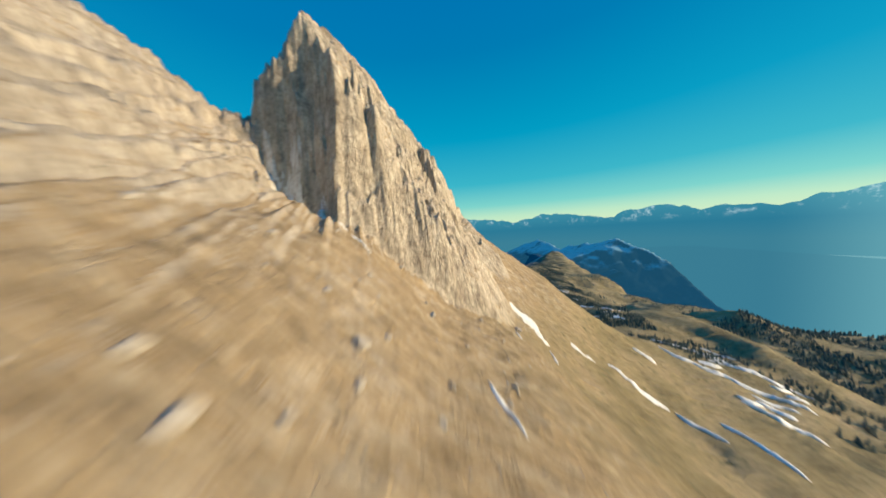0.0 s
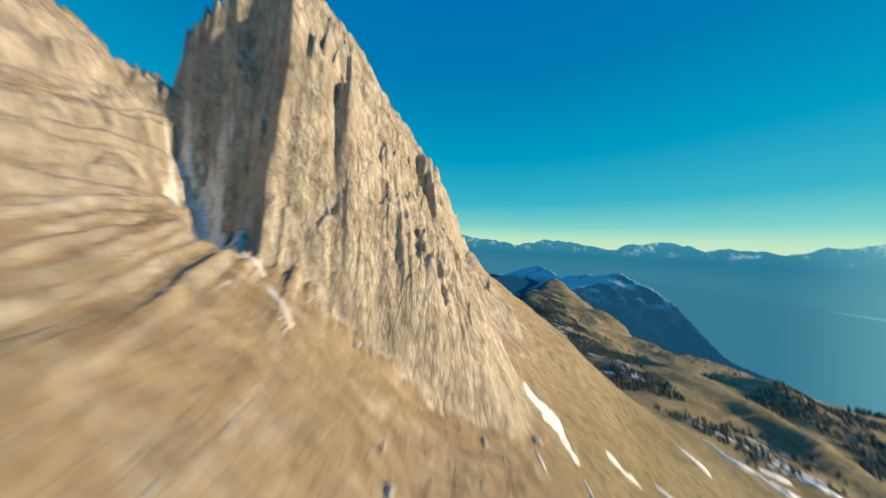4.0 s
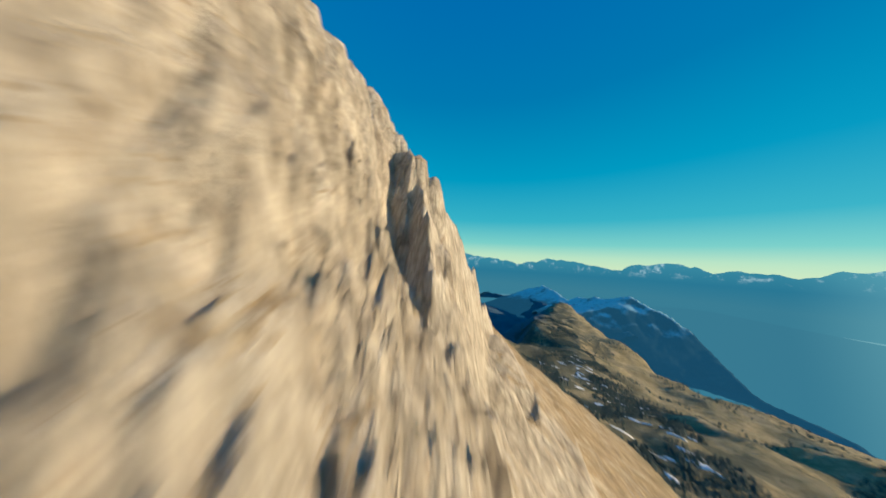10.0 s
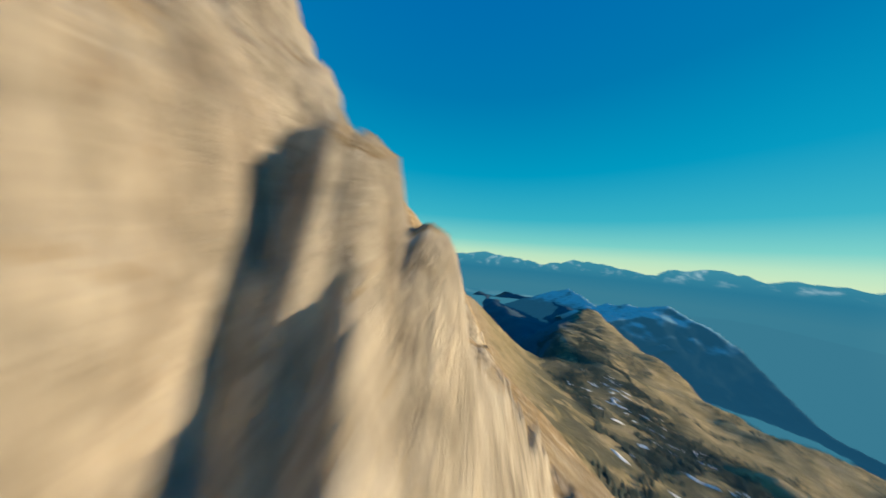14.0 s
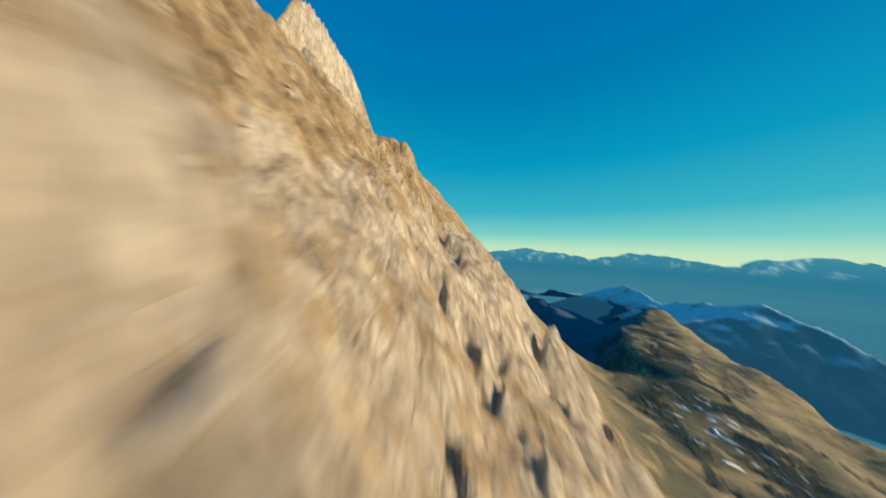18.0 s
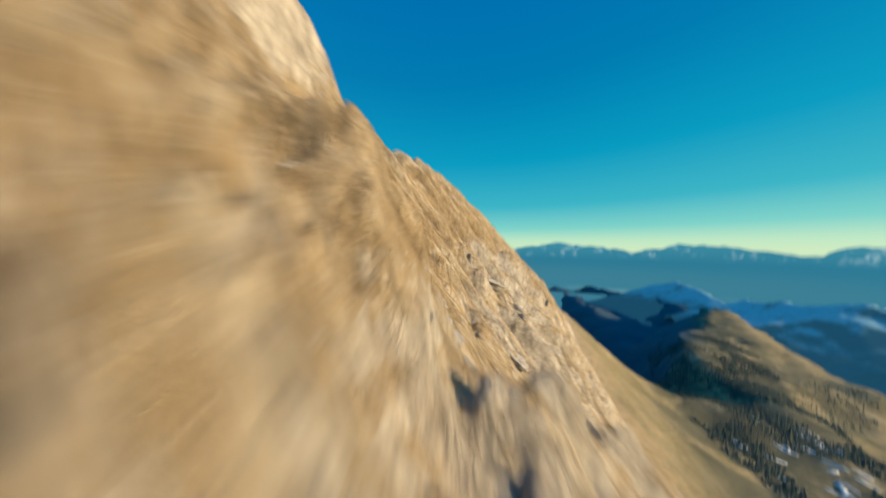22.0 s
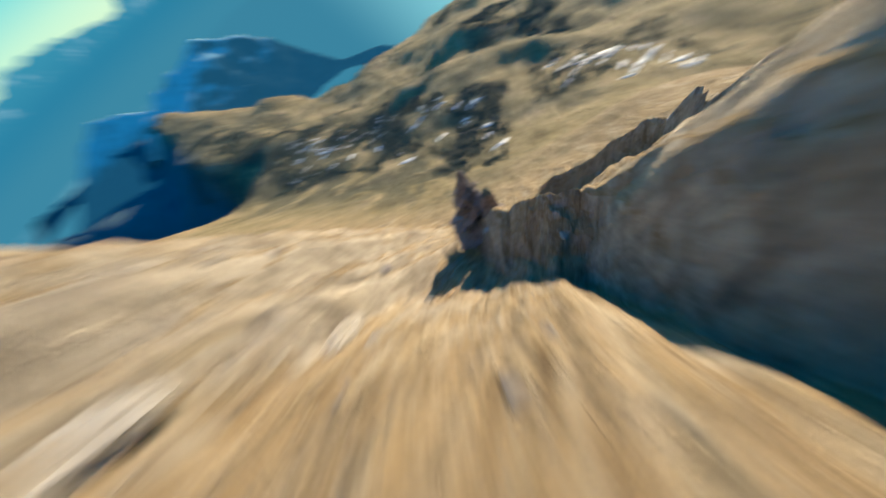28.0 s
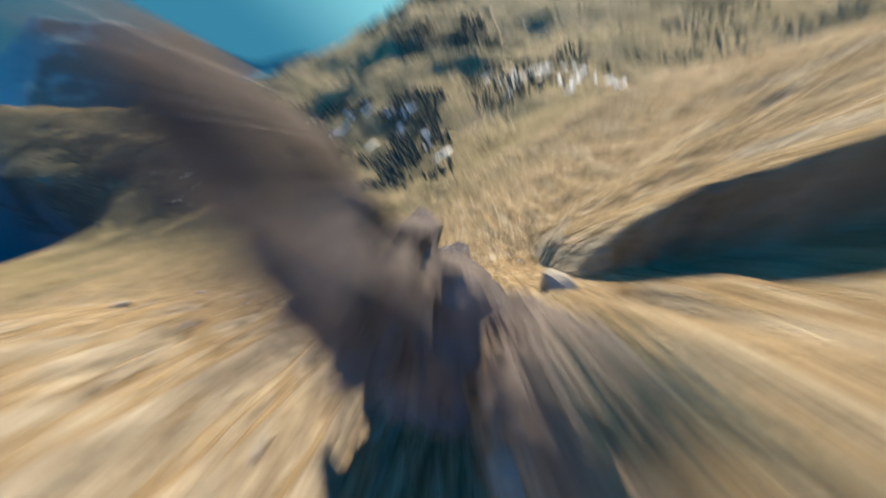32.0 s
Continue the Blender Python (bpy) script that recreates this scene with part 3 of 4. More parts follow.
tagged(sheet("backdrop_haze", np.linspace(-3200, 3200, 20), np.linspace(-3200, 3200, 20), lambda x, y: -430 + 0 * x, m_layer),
       "flat glowing sheet standing in for blue haze in the valley", "backdrop", kind="structure")
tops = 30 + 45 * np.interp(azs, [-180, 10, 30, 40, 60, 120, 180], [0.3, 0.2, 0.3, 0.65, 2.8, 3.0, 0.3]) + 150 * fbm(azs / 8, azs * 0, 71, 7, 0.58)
band("backdrop_range", 4400, -500, tops, -180, 180, n_b, m_range, "long snow-capped mountain range far away, glowing with painted blue haze")


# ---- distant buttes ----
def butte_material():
    """Far wooded hill with old snow; haze and blue shade are painted into its colours."""
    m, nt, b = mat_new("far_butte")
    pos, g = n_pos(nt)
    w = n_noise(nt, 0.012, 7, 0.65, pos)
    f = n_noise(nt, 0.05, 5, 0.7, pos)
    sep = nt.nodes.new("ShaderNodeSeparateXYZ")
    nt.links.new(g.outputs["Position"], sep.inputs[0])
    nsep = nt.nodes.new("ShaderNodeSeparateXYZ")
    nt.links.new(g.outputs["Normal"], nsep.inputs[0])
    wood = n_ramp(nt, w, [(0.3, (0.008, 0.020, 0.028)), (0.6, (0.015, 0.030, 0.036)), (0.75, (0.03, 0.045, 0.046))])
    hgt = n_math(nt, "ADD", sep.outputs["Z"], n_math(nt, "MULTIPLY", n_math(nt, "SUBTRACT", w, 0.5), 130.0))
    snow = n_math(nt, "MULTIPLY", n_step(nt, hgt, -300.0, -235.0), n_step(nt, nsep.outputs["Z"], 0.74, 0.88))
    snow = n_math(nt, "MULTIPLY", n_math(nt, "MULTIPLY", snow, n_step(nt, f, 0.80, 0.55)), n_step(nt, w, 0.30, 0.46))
    # snow darkened to blue: shade and haze put into its colour
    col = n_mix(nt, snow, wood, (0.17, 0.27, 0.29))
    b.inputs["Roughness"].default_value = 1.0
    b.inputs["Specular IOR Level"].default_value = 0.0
    # haze put into emission, stronger towards the foot where the base turns black
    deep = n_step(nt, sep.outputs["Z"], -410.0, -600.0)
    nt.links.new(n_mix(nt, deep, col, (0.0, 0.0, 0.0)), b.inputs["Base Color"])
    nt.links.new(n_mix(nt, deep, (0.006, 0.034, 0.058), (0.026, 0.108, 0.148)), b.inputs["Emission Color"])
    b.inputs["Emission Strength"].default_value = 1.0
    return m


def butte_one(x, y):
    r = -180 - 0.38 * np.clip(950 - x, 0, None) - 0.62 * np.clip(x - 950, 0, None)
    z = r - 0.11 * np.clip(2330 - y, 0, None) - 0.5 * np.clip(y - 2480, 0, None) - 26 * bell(x, 1020, 30)
    return np.maximum(z + 26 * fbm(x / 120, y / 120, 81, 5), -660)


def butte_two(x, y):
    line = soft_line(y, [1000, 1180, 1300, 1501, 1700, 1900], [1130, 1190, 1180, 1080, 980, 900], 20)
    top = soft_line(y, [560, 700, 800, 900, 960, 1020, 1180, 1300, 1400, 1501, 1640, 1800, 2000], [-450, -435, -410, -410, -407, -394, -325, -245, -178, -136, -160, -190, -330], 15)
    east, west = np.clip(x - line, 0, None), np.clip(line - x, 0, None)
    z = top - 2.2 * np.clip(east - 10, 0, None) - np.minimum(0.36 * west, 0.36 * 260 + 0.9 * np.clip(west - 260, 0, None))
    return np.maximum(z + 24 * fbm(x / 90, y / 90, 91, 5) - 10 * np.abs(fbm(x / 30, y / 30, 95, 3)), -660)


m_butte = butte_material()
tagged(sheet("hazed_butte", np.arange(-60, 1420, 14.0), np.arange(1300, 2800, 14.0), butte_one, m_butte),
       "distant wooded butte with old snow, glowing with painted blue haze", "butte", kind="structure")
tagged(sheet("hazed_mesa", np.arange(640, 1420, 11.0), np.arange(560, 2000, 11.0), butte_two, m_butte),
       "distant flat-topped mesa with snowy back and cliff, glowing with painted blue haze", "mesa", kind="structure")


# ---- plants ----
def part(name, me, parent, label="", category=""):
    ob = new(name, me)
    ob.parent = parent
    if label:
        tagged(ob, label)
    return ob


def mesh_of(name, verts, faces, material, flat=True):
    me = bpy.data.meshes.new(name)
    me.from_pydata(verts, [], faces)
    me.materials.append(material)
    if not flat:
        me.polygons.foreach_set("use_smooth", [True] * len(me.polygons))
    me.update()
    return me


def needle_material():
    m, nt, b = mat_new("needles")
    pos, g = n_pos(nt)
    f = n_noise(nt, 1.3, 4, 0.6, pos)
    oi = nt.nodes.new("ShaderNodeObjectInfo")
    # greens lightened and blued to stand in for haze over the forest
    col = n_ramp(nt, f, [(0.3, (0.029, 0.049, 0.047)), (0.55, (0.055, 0.081, 0.072)), (0.75, (0.111, 0.114, 0.085))])
    col = n_mix(nt, n_math(nt, "MULTIPLY", g.outputs["Random Per Island"], 0.25), col, (0.070, 0.062, 0.048))
    nt.links.new(col, b.inputs["Base Color"])
    b.inputs["Roughness"].default_value = 0.8
    b.inputs["Specular IOR Level"].default_value = 0.15
    return m


m_needle = needle_material()
m_bark = plain_material("bark", [(0.3, (0.06, 0.045, 0.035)), (0.7, (0.15, 0.115, 0.09))], 3.0)
m_stone = plain_material("limestone_block", [(0.3, (0.199, 0.170, 0.142)), (0.5, (0.327, 0.291, 0.241)), (0.75, (0.440, 0.398, 0.334))], 0.9, 0.9, 0.6, 0.15)

# darker limestone copy: the pinnacle's shade is painted into its colour
m_crag = plain_material("shaded_limestone", [(0.3, (0.105, 0.085, 0.078)), (0.5, (0.170, 0.140, 0.128)), (0.75, (0.255, 0.218, 0.196))], 0.9, 0.95, 0.7, 0.15)


def trunk_mesh(h, r, rng, limbs=14):
    """A tapered, slightly bent trunk with short limbs."""
    verts, faces = [], []

    def tube(points, radii, n=7):
        base = len(verts)
        for p, q in zip(points, radii):
            for k in range(n):
                a = 2 * math.pi * k / n
                verts.append((p[0] + q * math.cos(a), p[1] + q * math.sin(a), p[2]))
        for i in range(len(points) - 1):
            for k in range(n):
                a, b2 = base + i * n + k, base + i * n + (k + 1) % n
                faces.append((a, b2, b2 + n, a + n))
        faces.append(tuple(base + (len(points) - 1) * n + k for k in range(n)))

    bend = rng.uniform(-0.03, 0.03, 2) * h
    pts = [(bend[0] * s * s, bend[1] * s * s, -0.8 + (h * 0.97 + 0.8) * s) for s in np.linspace(0, 1, 9)]
    tube(pts, [r * (1.35 - 0.35 * min(1, 6 * s)) * (1 - 0.93 * s) + 0.01 for s in np.linspace(0, 1, 9)])
    for k in range(limbs):
        s = rng.uniform(0.12, 0.9)
        a, ln = rng.uniform(0, 6.28), h * 0.17 * (1.1 - s)
        z0 = h * s
        verts0 = [(0.5 * i * ln * math.cos(a), 0.5 * i * ln * math.sin(a), z0 + 0.1 * i * ln - 0.02 * i * i * ln) for i in range(3)]
        tube(verts0, [r * 0.3 * (1 - s) + 0.02, r * 0.2 * (1 - s) + 0.015, 0.008], 5)
    return verts, faces


def crown_mesh(h, w, rng, whorls, boughs, tufts, low=0.10):
    """Boughs in uneven whorls, each hung with small needle sprays; gaps let the sky through."""
    verts, faces = [], []
    for i in range(whorls):
        s = low + (1 - low) * (i + rng.uniform(-0.3, 0.3)) / whorls
        s = min(max(s, low), 0.985)
        reach0 = w * (1 - s) ** 0.85 * (0.62 + 0.38 * min(1, (s - low) / 0.12 + 0.35))
        n = max(3, int(boughs * (0.45 + 0.55 * (1 - s))))
        off = rng.uniform(0, 6.28)
        for k in range(n):
            if rng.random() < 0.10:
                continue
            a = off + 6.283 * (k + rng.uniform(-0.3, 0.3)) / n
            reach = max(0.12 * w, reach0 * rng.uniform(0.62, 1.12))
            droop = rng.uniform(0.05, 0.38)
            ca, sa = math.cos(a), math.sin(a)
            m = max(3, int(tufts * reach / w + 2))
            for j in range(m):
                t = (j + rng.uniform(0.1, 0.9)) / m
                d = reach * (0.10 + 0.90 * t)
                z = h * s + 0.12 * reach * t - droop * reach * t * t + rng.uniform(-0.06, 0.06) * w
                side = rng.uniform(-0.30, 0.30) * reach * (0.35 + 0.5 * t)
                cx, cy = d * ca - side * sa, d * sa + side * ca
                sz = (0.10 + 0.10 * rng.random()) * w * (1.05 - 0.35 * t) * (0.45 + 0.65 * (1 - s))
                b = a + rng.uniform(-0.9, 0.9)
                ux, uy, uz = math.cos(b) * sz, math.sin(b) * sz, rng.uniform(-0.45, 0.15) * sz
                vx, vy, vz = -math.sin(b) * sz * 0.45, math.cos(b) * sz * 0.45, rng.uniform(-0.3, 0.3) * sz
                q = len(verts)
                verts += [(cx - 0.4 * ux, cy - 0.4 * uy, z - 0.4 * uz), (cx + vx, cy + vy, z + vz - 0.12 * sz),
                          (cx + ux, cy + uy, z + uz), (cx - vx, cy - vy, z - vz - 0.12 * sz), (cx, cy, z + 0.30 * sz)]
                faces += [(q, q + 1, q + 4), (q + 1, q + 2, q + 4), (q + 2, q + 3, q + 4), (q + 3, q, q + 4)]
    return verts, faces


def ground_z(x, y):
    return float(height(np.array([[float(x)]]), np.array([[float(y)]]))[0, 0])


def conifer(name, h, w, seed, whorls, boughs, tufts):
    rng = np.random.default_rng(seed)
    tree = new(name)
    tree.empty_display_size = 0.5
    v, f = trunk_mesh(h, 0.022 * h, rng)
    part("trunk", mesh_of("trunk", v, f, m_bark, False), tree, "grey-brown bark")
    v, f = crown_mesh(h, w, rng, whorls, boughs, tufts)
    part("crown", mesh_of("crown", v, f, m_needle), tree)
    return tree


young = conifer("pine_tree", 7.0, 2.0, 8, 16, 11, 8)
young.matrix_basis = pose(172.0, 162.0, ground_z(172.0, 162.0) - 0.2) @ Matrix.Diagonal((0.7, 0.7, 0.7, 1))
tagged(young, "dark conifer standing in patches of old snow", "tree", "conifers in the snow wood")


def crag_mesh(name, rows, seed, material, squash=0.8, n=40, step=0.28):
    """A weathered rock tower: stacked rings that swell and pinch, cut by joints and ledges."""
    zs = np.arange(rows[0][0], rows[-1][0] + 0.5 * step, step)
    rad = np.interp(zs, [r[0] for r in rows], [r[1] for r in rows])
    cx, cy = (np.interp(zs, [r[0] for r in rows], [r[k] for r in rows]) for k in (2, 3))
    a = np.linspace(0, 2 * np.pi, n, endpoint=False)
    verts, faces = [], []
    for k, z in enumerate(zs):
        x, y = np.cos(a), np.sin(a)
        lump = 1 + 0.75 * fbm(1.3 * x + seed, 1.3 * y + z / 2.6, seed, 4) - 0.16 * np.abs(np.sin(3 * a + 0.5 * z + seed)) ** 6
        ledge = 1 + 0.13 * ((z / 1.7 + 0.3 * fbm(x + 9.0, y + z / 5, seed + 5, 2)) % 1.0 - 0.5)
        r = rad[k] * lump * ledge
        verts += np.stack([cx[k] + r * x, cy[k] + squash * r * y, z + 0.35 * fbm(2 * x, 2 * y + z, seed + 9, 3)], -1).tolist()
    for k in range(len(zs) - 1):
        for q in range(n):
            b0, b1 = k * n + q, k * n + (q + 1) % n
            faces.append((b0, b1, b1 + n, b0 + n))
    faces.append(tuple((len(zs) - 1) * n + q for q in range(n)))
    return mesh_of(name, verts, faces, material)


tower = new("rock_pinnacle", crag_mesh("rock_pinnacle", ((-16, 5.5, 0.6, 0.8), (-9, 4.2, 0.4, 0.6), (-4, 3.1, 0.1, 0.3), (-1, 2.5, 0, 0.1), (1.5, 2.0, 0, 0), (3.2, 1.35, 0, 0), (4.4, 0.8, 0.1, 0), (5.3, 0.25, 0.1, 0)), 131, m_crag))
tower.matrix_basis = pose(6.9, 238.0, 0)
tagged(tower, "jagged grey-brown limestone pinnacle standing on the spur", "rock pinnacle")
knob = new("limestone_outcrop", crag_mesh("limestone_outcrop", ((-6, 2.6, 0.3, 0), (-2, 1.7, 0.1, 0), (0.5, 1.2, 0, 0), (1.8, 0.9, 0, 0), (2.6, 0.35, 0, 0)), 137, m_crag))
knob.matrix_basis = pose(4.4, 234.2, 0)
tagged(knob, "small limestone outcrop beside the pinnacle under a green shrub", "rock outcrop")
rng_k = np.random.default_rng(15)
bush = new("dwarf_pine")
vb, fb = trunk_mesh(1.5, 0.05, rng_k, 8)
part("trunk", mesh_of("trunk", vb, fb, m_bark, False), bush, "twisted grey-brown stem")
vb, fb = crown_mesh(1.7, 1.15, rng_k, 9, 12, 9, 0.05)
part("crown", mesh_of("crown", vb, fb, m_needle), bush)
bush.matrix_basis = pose(4.4, 234.2, 2.2)
tagged(bush, "low green dwarf pine growing on top of a small limestone outcrop", "shrub")


def small_pine(px, py, s, rz, label, group):
    t2 = copy_thing(young, pose(px, py, ground_z(px, py) - 0.2, 0, 0, rz))
    t2.scale = (s, s, s)
    return tagged(t2, label, "tree", group)


def spire_tree(rng):
    """A far conifer: stacked ragged skirts of needles."""
    verts, faces = [], []
    tiers = 5
    for i in range(tiers):
        z0, r = 0.08 + 0.18 * i, 0.20 * (1 - i / tiers) ** 0.8 + 0.02
        top = len(verts)
        verts.append((0, 0, min(1.0, z0 + 0.30)))
        n = 6
        for k in range(2 * n):
            a = math.pi * k / n + 0.3 * i
            q = r * (rng.uniform(0.85, 1.2) if k % 2 else rng.uniform(0.45, 0.7))
            verts.append((q * math.cos(a), q * math.sin(a), z0 + (0.0 if k % 2 else 0.06) + rng.uniform(-0.02, 0.02)))
        for k in range(2 * n):
            faces.append((top, top + 1 + k, top + 1 + (k + 1) % (2 * n)))
    return verts, faces


def thicket(name, spots, seed, label):
    """Many far conifers in one mesh."""
    rng = np.random.default_rng(seed)
    kinds = [tuple(map(np.array, spire_tree(rng))) for _ in range(5)]
    vs, fs, base = [], [], 0
    for x, y, z, h in spots:
        v, f = kinds[rng.integers(5)]
        a = rng.uniform(0, 6.28)
        c, s = math.cos(a), math.sin(a)
        wide = h * rng.uniform(0.8, 1.35)
        vs.append(np.stack([x + wide * (v[:, 0] * c - v[:, 1] * s), y + wide * (v[:, 0] * s + v[:, 1] * c), z - 0.06 * h + h * v[:, 2]], -1))
        fs.append(f + base)
        base += len(v)
    v, f = np.concatenate(vs), np.concatenate(fs)
    me = bpy.data.meshes.new(name)
    me.vertices.add(len(v))
    me.vertices.foreach_set("co", v.ravel())
    me.loops.add(f.size)
    me.loops.foreach_set("vertex_index", f.ravel().astype(np.int32))
    me.polygons.add(len(f))
    me.polygons.foreach_set("loop_start", (np.arange(len(f)) * 3).astype(np.int32))
    me.update(calc_edges=True)
    me.materials.append(m_needle)
    return tagged(new(name, me), label, "forest", kind="stuff")


def scatter(rng, n, xs, ys, h0, h1, keep):
    x, y = rng.uniform(*xs, n), rng.uniform(*ys, n)
    ok = keep(x, y)
    x, y = x[ok], y[ok]
    z = height(x[None], y[None])[0]
    return np.stack([x, y, z, rng.uniform(h0, h1, len(x))], -1)


rng_f = np.random.default_rng(4)
belt_x = lambda y: np.interp(y, [250, 307, 410, 551, 776, 1030], [150, 165, 235, 235, 300, 390])
belt = scatter(rng_f, 42000, (60, 520), (240, 1080), 2.6, 6,
               lambda x, y: (np.abs(x - belt_x(y)) < 55 + 0.05 * y) & (fbm(x / 45, y / 45, 101, 3) > -0.01))
thicket("forest", belt, 21, "belt of dark conifers across the meadow below the slope")
singles = scatter(rng_f, 260, (165, 262), (112, 222), 3.2, 5.8, lambda x, y: fbm(x / 26, y / 26, 103, 3) > 0.02)[:90]
for px, py, pz, ph in singles:
    small_pine(px, py, ph / 7.0, rng_f.uniform(0, 360), "dark conifer standing in patches of old snow", "conifers in the snow wood")
snowwood = scatter(rng_f, 420, (165, 270), (110, 225), 3.0, 5.5, lambda x, y: fbm(x / 26, y / 26, 103, 3) > 0.0)
thicket("forest", snowwood, 22, "open dark conifer wood standing in old snow")
eastwood = scatter(rng_f, 2200, (320, 470), (170, 300), 2.5, 5.5, lambda x, y: fbm(x / 40, y / 40, 105, 3) > 0.03)
thicket("forest", eastwood, 23, "scattered dark conifers on the tan plateau")
south = scatter(rng_f, 1800, (150, 420), (-220, 70), 2.5, 5, lambda x, y: fbm(x / 50, y / 50, 107, 3) > 0.10)
thicket("forest", south, 24, "open conifer wood at the foot of the slope")
far_w = scatter(rng_f, 11000, (600, 1500), (-650, 400), 6, 11, lambda x, y: fbm(x / 120, y / 120, 109, 3) > -0.05)
thicket("forest", far_w, 25, "distant dark forest covering the outer plateau")
north = scatter(rng_f, 2200, (300, 640), (300, 900), 3, 6.5, lambda x, y: fbm(x / 60, y / 60, 111, 3) > 0.16)
thicket("forest", north, 26, "small groups of conifers on the far meadow")


# ---- snow ----
def snow_material():
    m, nt, b = mat_new("old_snow")
    pos, g = n_pos(nt)
    f = n_noise(nt, 0.8, 6, 0.6, pos)
    nt.links.new(n_ramp(nt, f, [(0.3, (0.42, 0.40, 0.36)), (0.6, (0.60, 0.59, 0.56))]), b.inputs["Base Color"])
    b.inputs["Roughness"].default_value = 0.6
    n_bump(nt, b, n_noise(nt, 2.5, 5, 0.6, pos), 0.4, 0.15)
    return m


m_snow = snow_material()


def snow_patch(x0, y0, x1, y1, w, seed, lift=0.35):
    """A tongue of old snow lying in a hollow, thick in the middle and melted out to a ragged edge."""
    ln = math.hypot(x1 - x0, y1 - y0)
    nu, nv = max(8, int(ln / 0.8)), max(6, int(2 * w / 0.6))
    u, v = np.meshgrid(np.linspace(0, 1, nu), np.linspace(-1, 1, nv))
    tx, ty = (x1 - x0) / ln, (y1 - y0) / ln
    wid = w * (np.sin(np.pi * np.clip(u, 0.03, 0.97)) ** 0.6) * (1 + 1.2 * fbm(u * ln / 5 + seed, u * 0 + np.sign(v), 200 + seed, 3))
    bend = 1.5 * w * fbm(u * ln / 14 + seed, u * 0, 300 + seed, 2)
    x = x0 + (x1 - x0) * u - ty * (v * wid + bend)
    y = y0 + (y1 - y0) * u + tx * (v * wid + bend)
    edge = np.maximum(np.abs(v), np.abs(2 * u - 1) ** 3)
    z = height(x, y) + lift * (1.6 - 2.6 * edge**2)
    idx = np.arange(nu * nv).reshape(nv, nu)
    quads = np.stack([idx[:-1, :-1], idx[:-1, 1:], idx[1:, 1:], idx[1:, :-1]], -1).reshape(-1, 4)
    me = mesh_of("snow_patch", np.stack([x, y, z], -1).reshape(-1, 3).tolist(), quads.tolist(), m_snow, False)
    return tagged(new("snow_patch", me), "tongue of old white snow lying in a hollow", "snow patch", "snow patches on the slope")


for k, (a0, b0, a1, b1, w) in enumerate(((33, 124, 46, 109, 3.9), (64, 124, 75, 119, 2.4), (46, 106, 42, 92, 1.3), (84, 126, 104, 108, 2.2), (104, 108, 116, 94, 1.8),
                                         (130, 112, 134, 82, 2.2), (8, 50, 12, 37, 0.9), (118, 151, 130, 145, 1.6), (28, 100, 30, 95, 1.0),
                                         (-43, 87, -71, 106.5, 3.6), (-48, 86, -75, 103, 1.0), (-43, 86.5, -31, 82, 1.1), (-30, 81.5, -22, 77, 0.7),
                                         (150, 170, 175, 150, 2.5), (168, 158, 196, 140, 3.5), (190, 172, 222, 150, 4), (210, 196, 240, 176, 4),
                                         (182, 148, 210, 128, 3.5), (205, 168, 236, 150, 3.5), (222, 208, 246, 196, 3), (198, 186, 226, 168, 3.5), (160, 128, 186, 110, 3),
                                         (215, 420, 235, 395, 5), (235, 520, 250, 490, 6), (190, 345, 205, 325, 4), (265, 600, 285, 570, 6), (245, 455, 262, 440, 5))):
    snow_patch(a0, b0, a1, b1, w * (1.0 if a0 < 140 else 0.6), k, 0.35 if a0 < 100 else 0.8)
rng_s = np.random.default_rng(14)
for k in range(46):
    sy = rng_s.uniform(250, 620)
    sx = float(belt_x(sy)) + rng_s.uniform(-55, 55)
    ln = rng_s.uniform(8, 20)
    snow_patch(sx, sy, sx + ln * rng_s.uniform(0.5, 1), sy - ln * rng_s.uniform(0.1, 0.9), rng_s.uniform(1.5, 3.5), 40 + k, 0.7)
for k in range(16):
    sx, sy = rng_s.uniform(160, 235), rng_s.uniform(120, 205)
    snow_patch(sx, sy, sx + rng_s.uniform(8, 18), sy - rng_s.uniform(4, 12), rng_s.uniform(1.4, 2.8), 90 + k, 0.8)


# ---- loose rock ----
def boulder_mesh(seed, n=2):
    rng = np.random.default_rng(seed)
    bm = bmesh.new()
    bmesh.ops.create_icosphere(bm, subdivisions=n, radius=1.0)
    sx, sy, sz = rng.uniform(0.7, 1.3, 3)
    cuts = [Vector(c).normalized() for c in rng.normal(0, 1, (7, 3))]
    for v in bm.verts:
        p = v.co.copy()
        for c in cuts:
            over = p.dot(c) - 0.62
            if over > 0:
                p -= c * over * 0.85
        p *= 1 + 0.16 * noise.noise(p * 2.1 + Vector((seed, 0, 0)))
        v.co = (p.x * sx, p.y * sy, p.z * sz * 0.8)
    me = bpy.data.meshes.new("boulder")
    bm.to_mesh(me)
    bm.free()
    me.materials.append(m_stone)
    return me


rocks = [boulder_mesh(700 + k) for k in range(8)]
rng_b = np.random.default_rng(9)


def boulder(x, y, s):
    ob = new("boulder", rocks[rng_b.integers(8)])
    ob.matrix_basis = pose(x, y, ground_z(x, y) + 0.1 * s, *rng_b.uniform(-25, 25, 2), rng_b.uniform(0, 360)) @ Matrix.Diagonal((s, s, s, 1))
    return tagged(ob, "weathered beige limestone boulder half sunk in the slope", "boulder", "boulders on the slope")


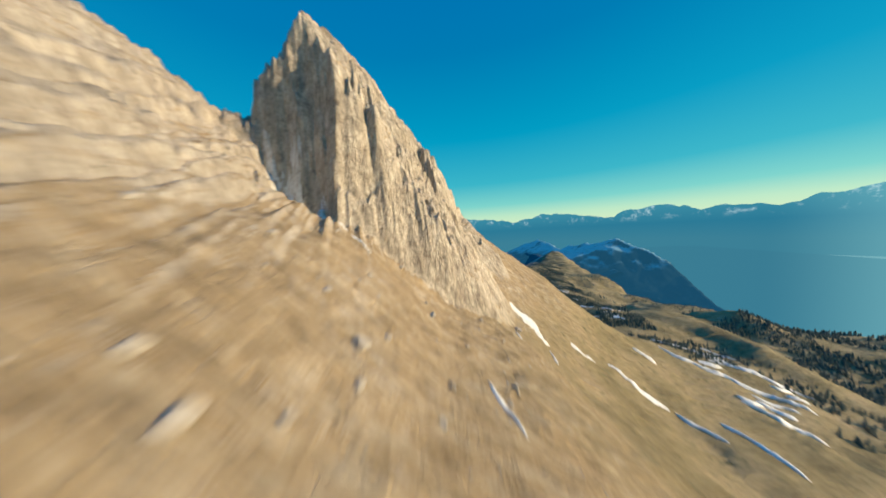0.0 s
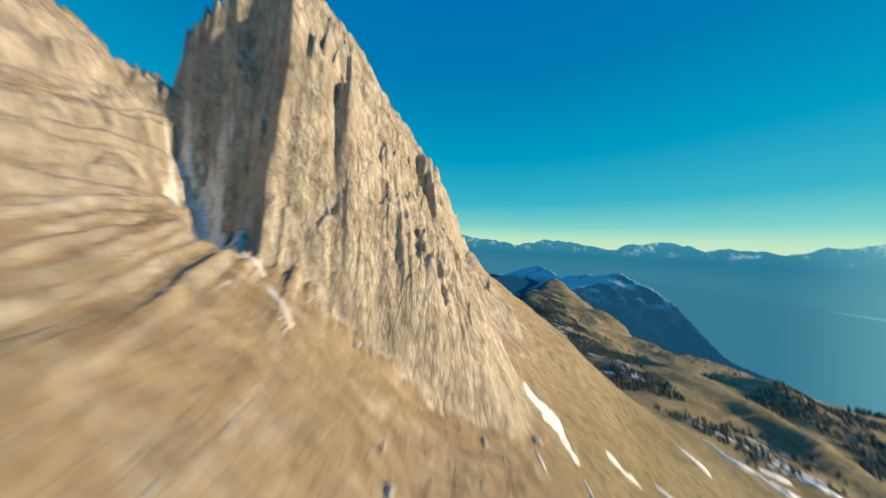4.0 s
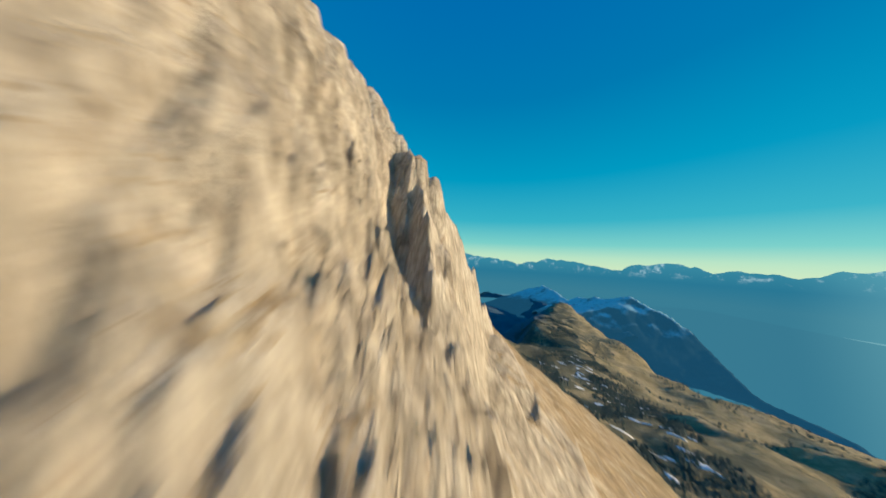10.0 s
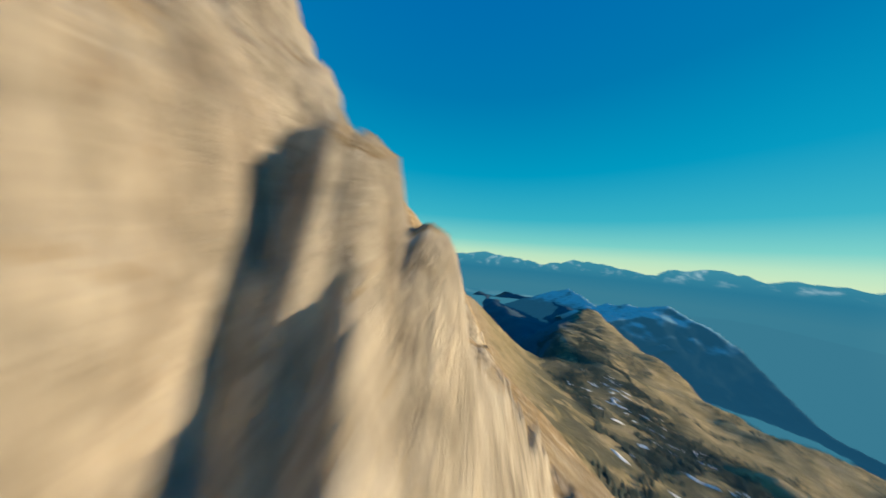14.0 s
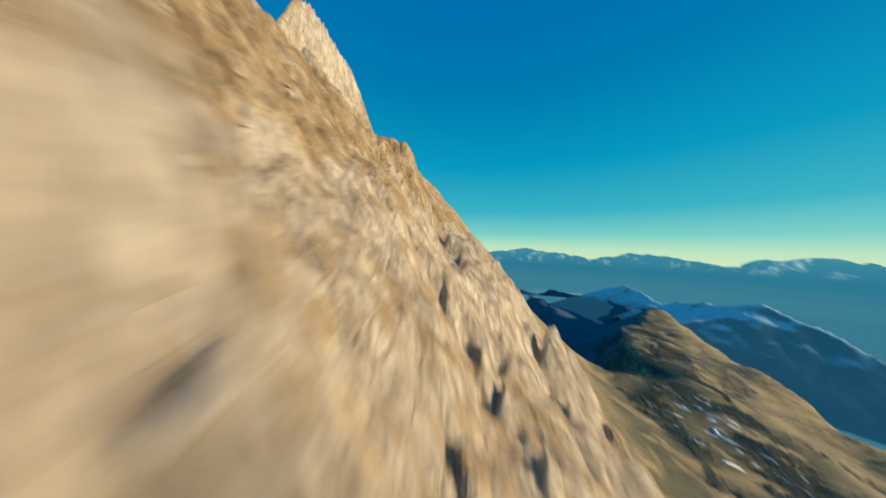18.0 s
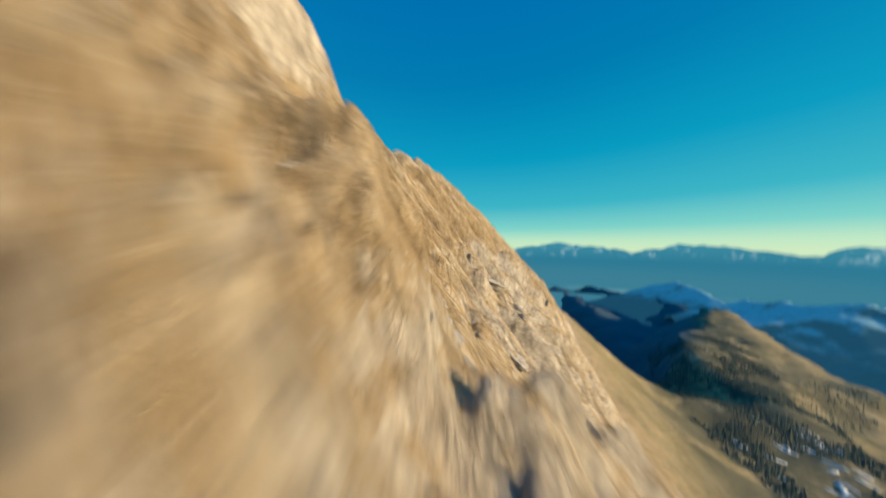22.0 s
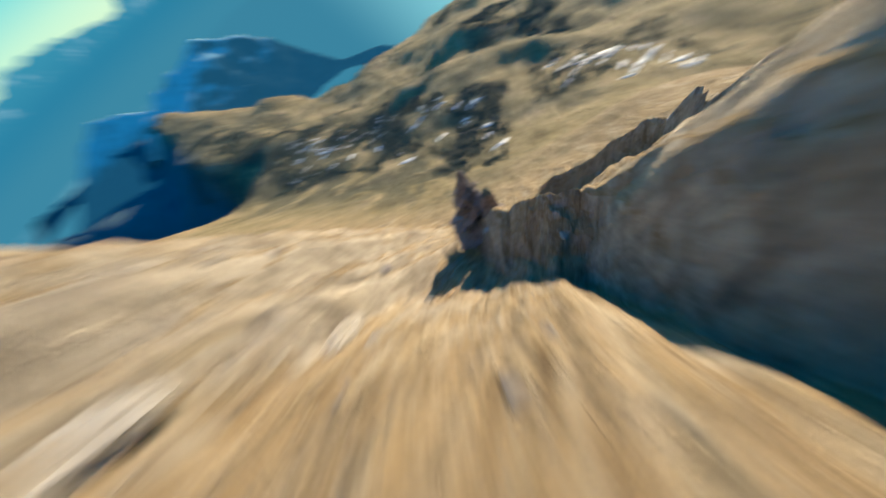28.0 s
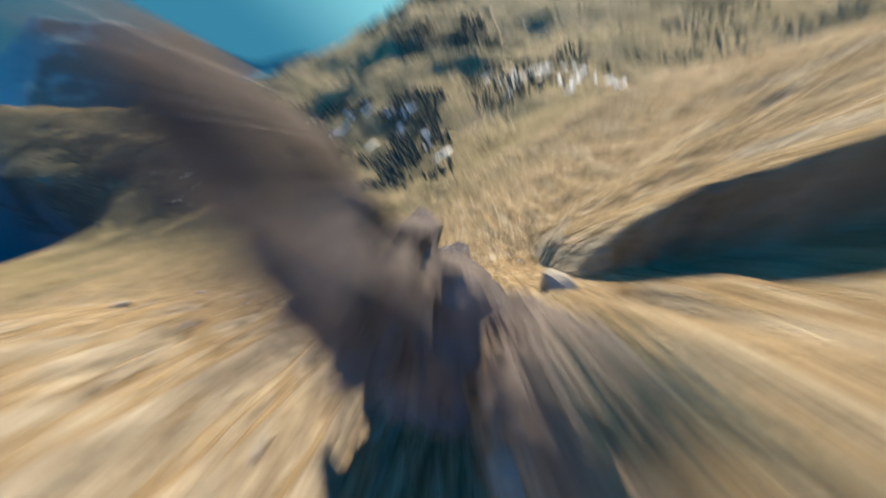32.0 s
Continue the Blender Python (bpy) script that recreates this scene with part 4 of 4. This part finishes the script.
boulder(-12.8, 33.8, 1.7)
boulder(-8.0, 248.4, 1.2)
boulder(9.4, 230.4, 1.5)
boulder(31.3, 105.2, 1.9)
for k in range(110):
    boulder(rng_b.uniform(-48, 30), rng_b.uniform(8, 92), 0.25 + 1.1 * rng_b.random() ** 3)
for k in range(70):
    boulder(rng_b.uniform(-26, 30), rng_b.uniform(226, 300), 0.2 + 0.8 * rng_b.random() ** 3)
for k in range(60):
    boulder(rng_b.uniform(-45, 10), rng_b.uniform(140, 225), 0.2 + 0.9 * rng_b.random() ** 3)


# ---- outcrops ----
def outcrop_mesh(seed):
    """A broken, angular hump of limestone, split by clefts."""
    rng = np.random.default_rng(seed)
    bm = bmesh.new()
    bmesh.ops.create_icosphere(bm, subdivisions=4, radius=1.0)
    cuts = [Vector(c).normalized() for c in rng.normal(0, 1, (14, 3))]
    for v in bm.verts:
        p = v.co.copy()
        for c in cuts:
            over = p.dot(c) - 0.66
            if over > 0:
                p -= c * over * 0.9
        cleft = abs(noise.noise(Vector((p.x * 0.8, p.y * 3.2, p.z * 0.8 + seed))))
        p *= 0.82 + 0.5 * min(cleft, 0.4) + 0.10 * noise.noise(p * 4.0 + Vector((seed, 0, 0))) + 0.05 * noise.noise(p * 11.0)
        v.co = (p.x * 1.7, p.y * 0.9, p.z * 0.8)
    me = bpy.data.meshes.new("rock_outcrop")
    bm.to_mesh(me)
    bm.free()
    me.materials.append(m_stone)
    return me


crags = [outcrop_mesh(900 + k) for k in range(6)]


def outcrop(x, y, s, turn):
    ob = new("rock_outcrop", crags[rng_b.integers(6)])
    ob.matrix_basis = pose(x, y, ground_z(x, y) - 0.3 * s, rng_b.uniform(-15, 15), rng_b.uniform(20, 45), turn) @ Matrix.Diagonal((s, s, s * rng_b.uniform(0.7, 1.1), 1))
    return tagged(ob, "pale broken limestone outcrop standing out of dry grass", "rock outcrop", "outcrops on the grassy shoulder")


for ox, oy, size in ((-47, 230, 3.0), (-37.5, 215.5, 2.0), (-36, 216.5, 2.2), (-35, 218, 1.6), (-32, 218.5, 2.0), (-30.5, 220, 1.6), (-29, 221.5, 1.4), (-43.5, 228, 2.0), (-36, 229, 1.8), (-65, 241, 3), (-23, 246, 2.2), (-18, 244, 1.8), (-31, 262, 3.0), (-24, 266, 2.4), (-34, 280, 3.4), (-13, 257, 1.8), (-37, 300, 4)):
    outcrop(ox, oy, size, rng_b.uniform(-25, 25))
for k in range(34):
    outcrop(rng_b.uniform(-46, -18), rng_b.uniform(150, 214), rng_b.uniform(0.2, 0.55), rng_b.uniform(-25, 25))
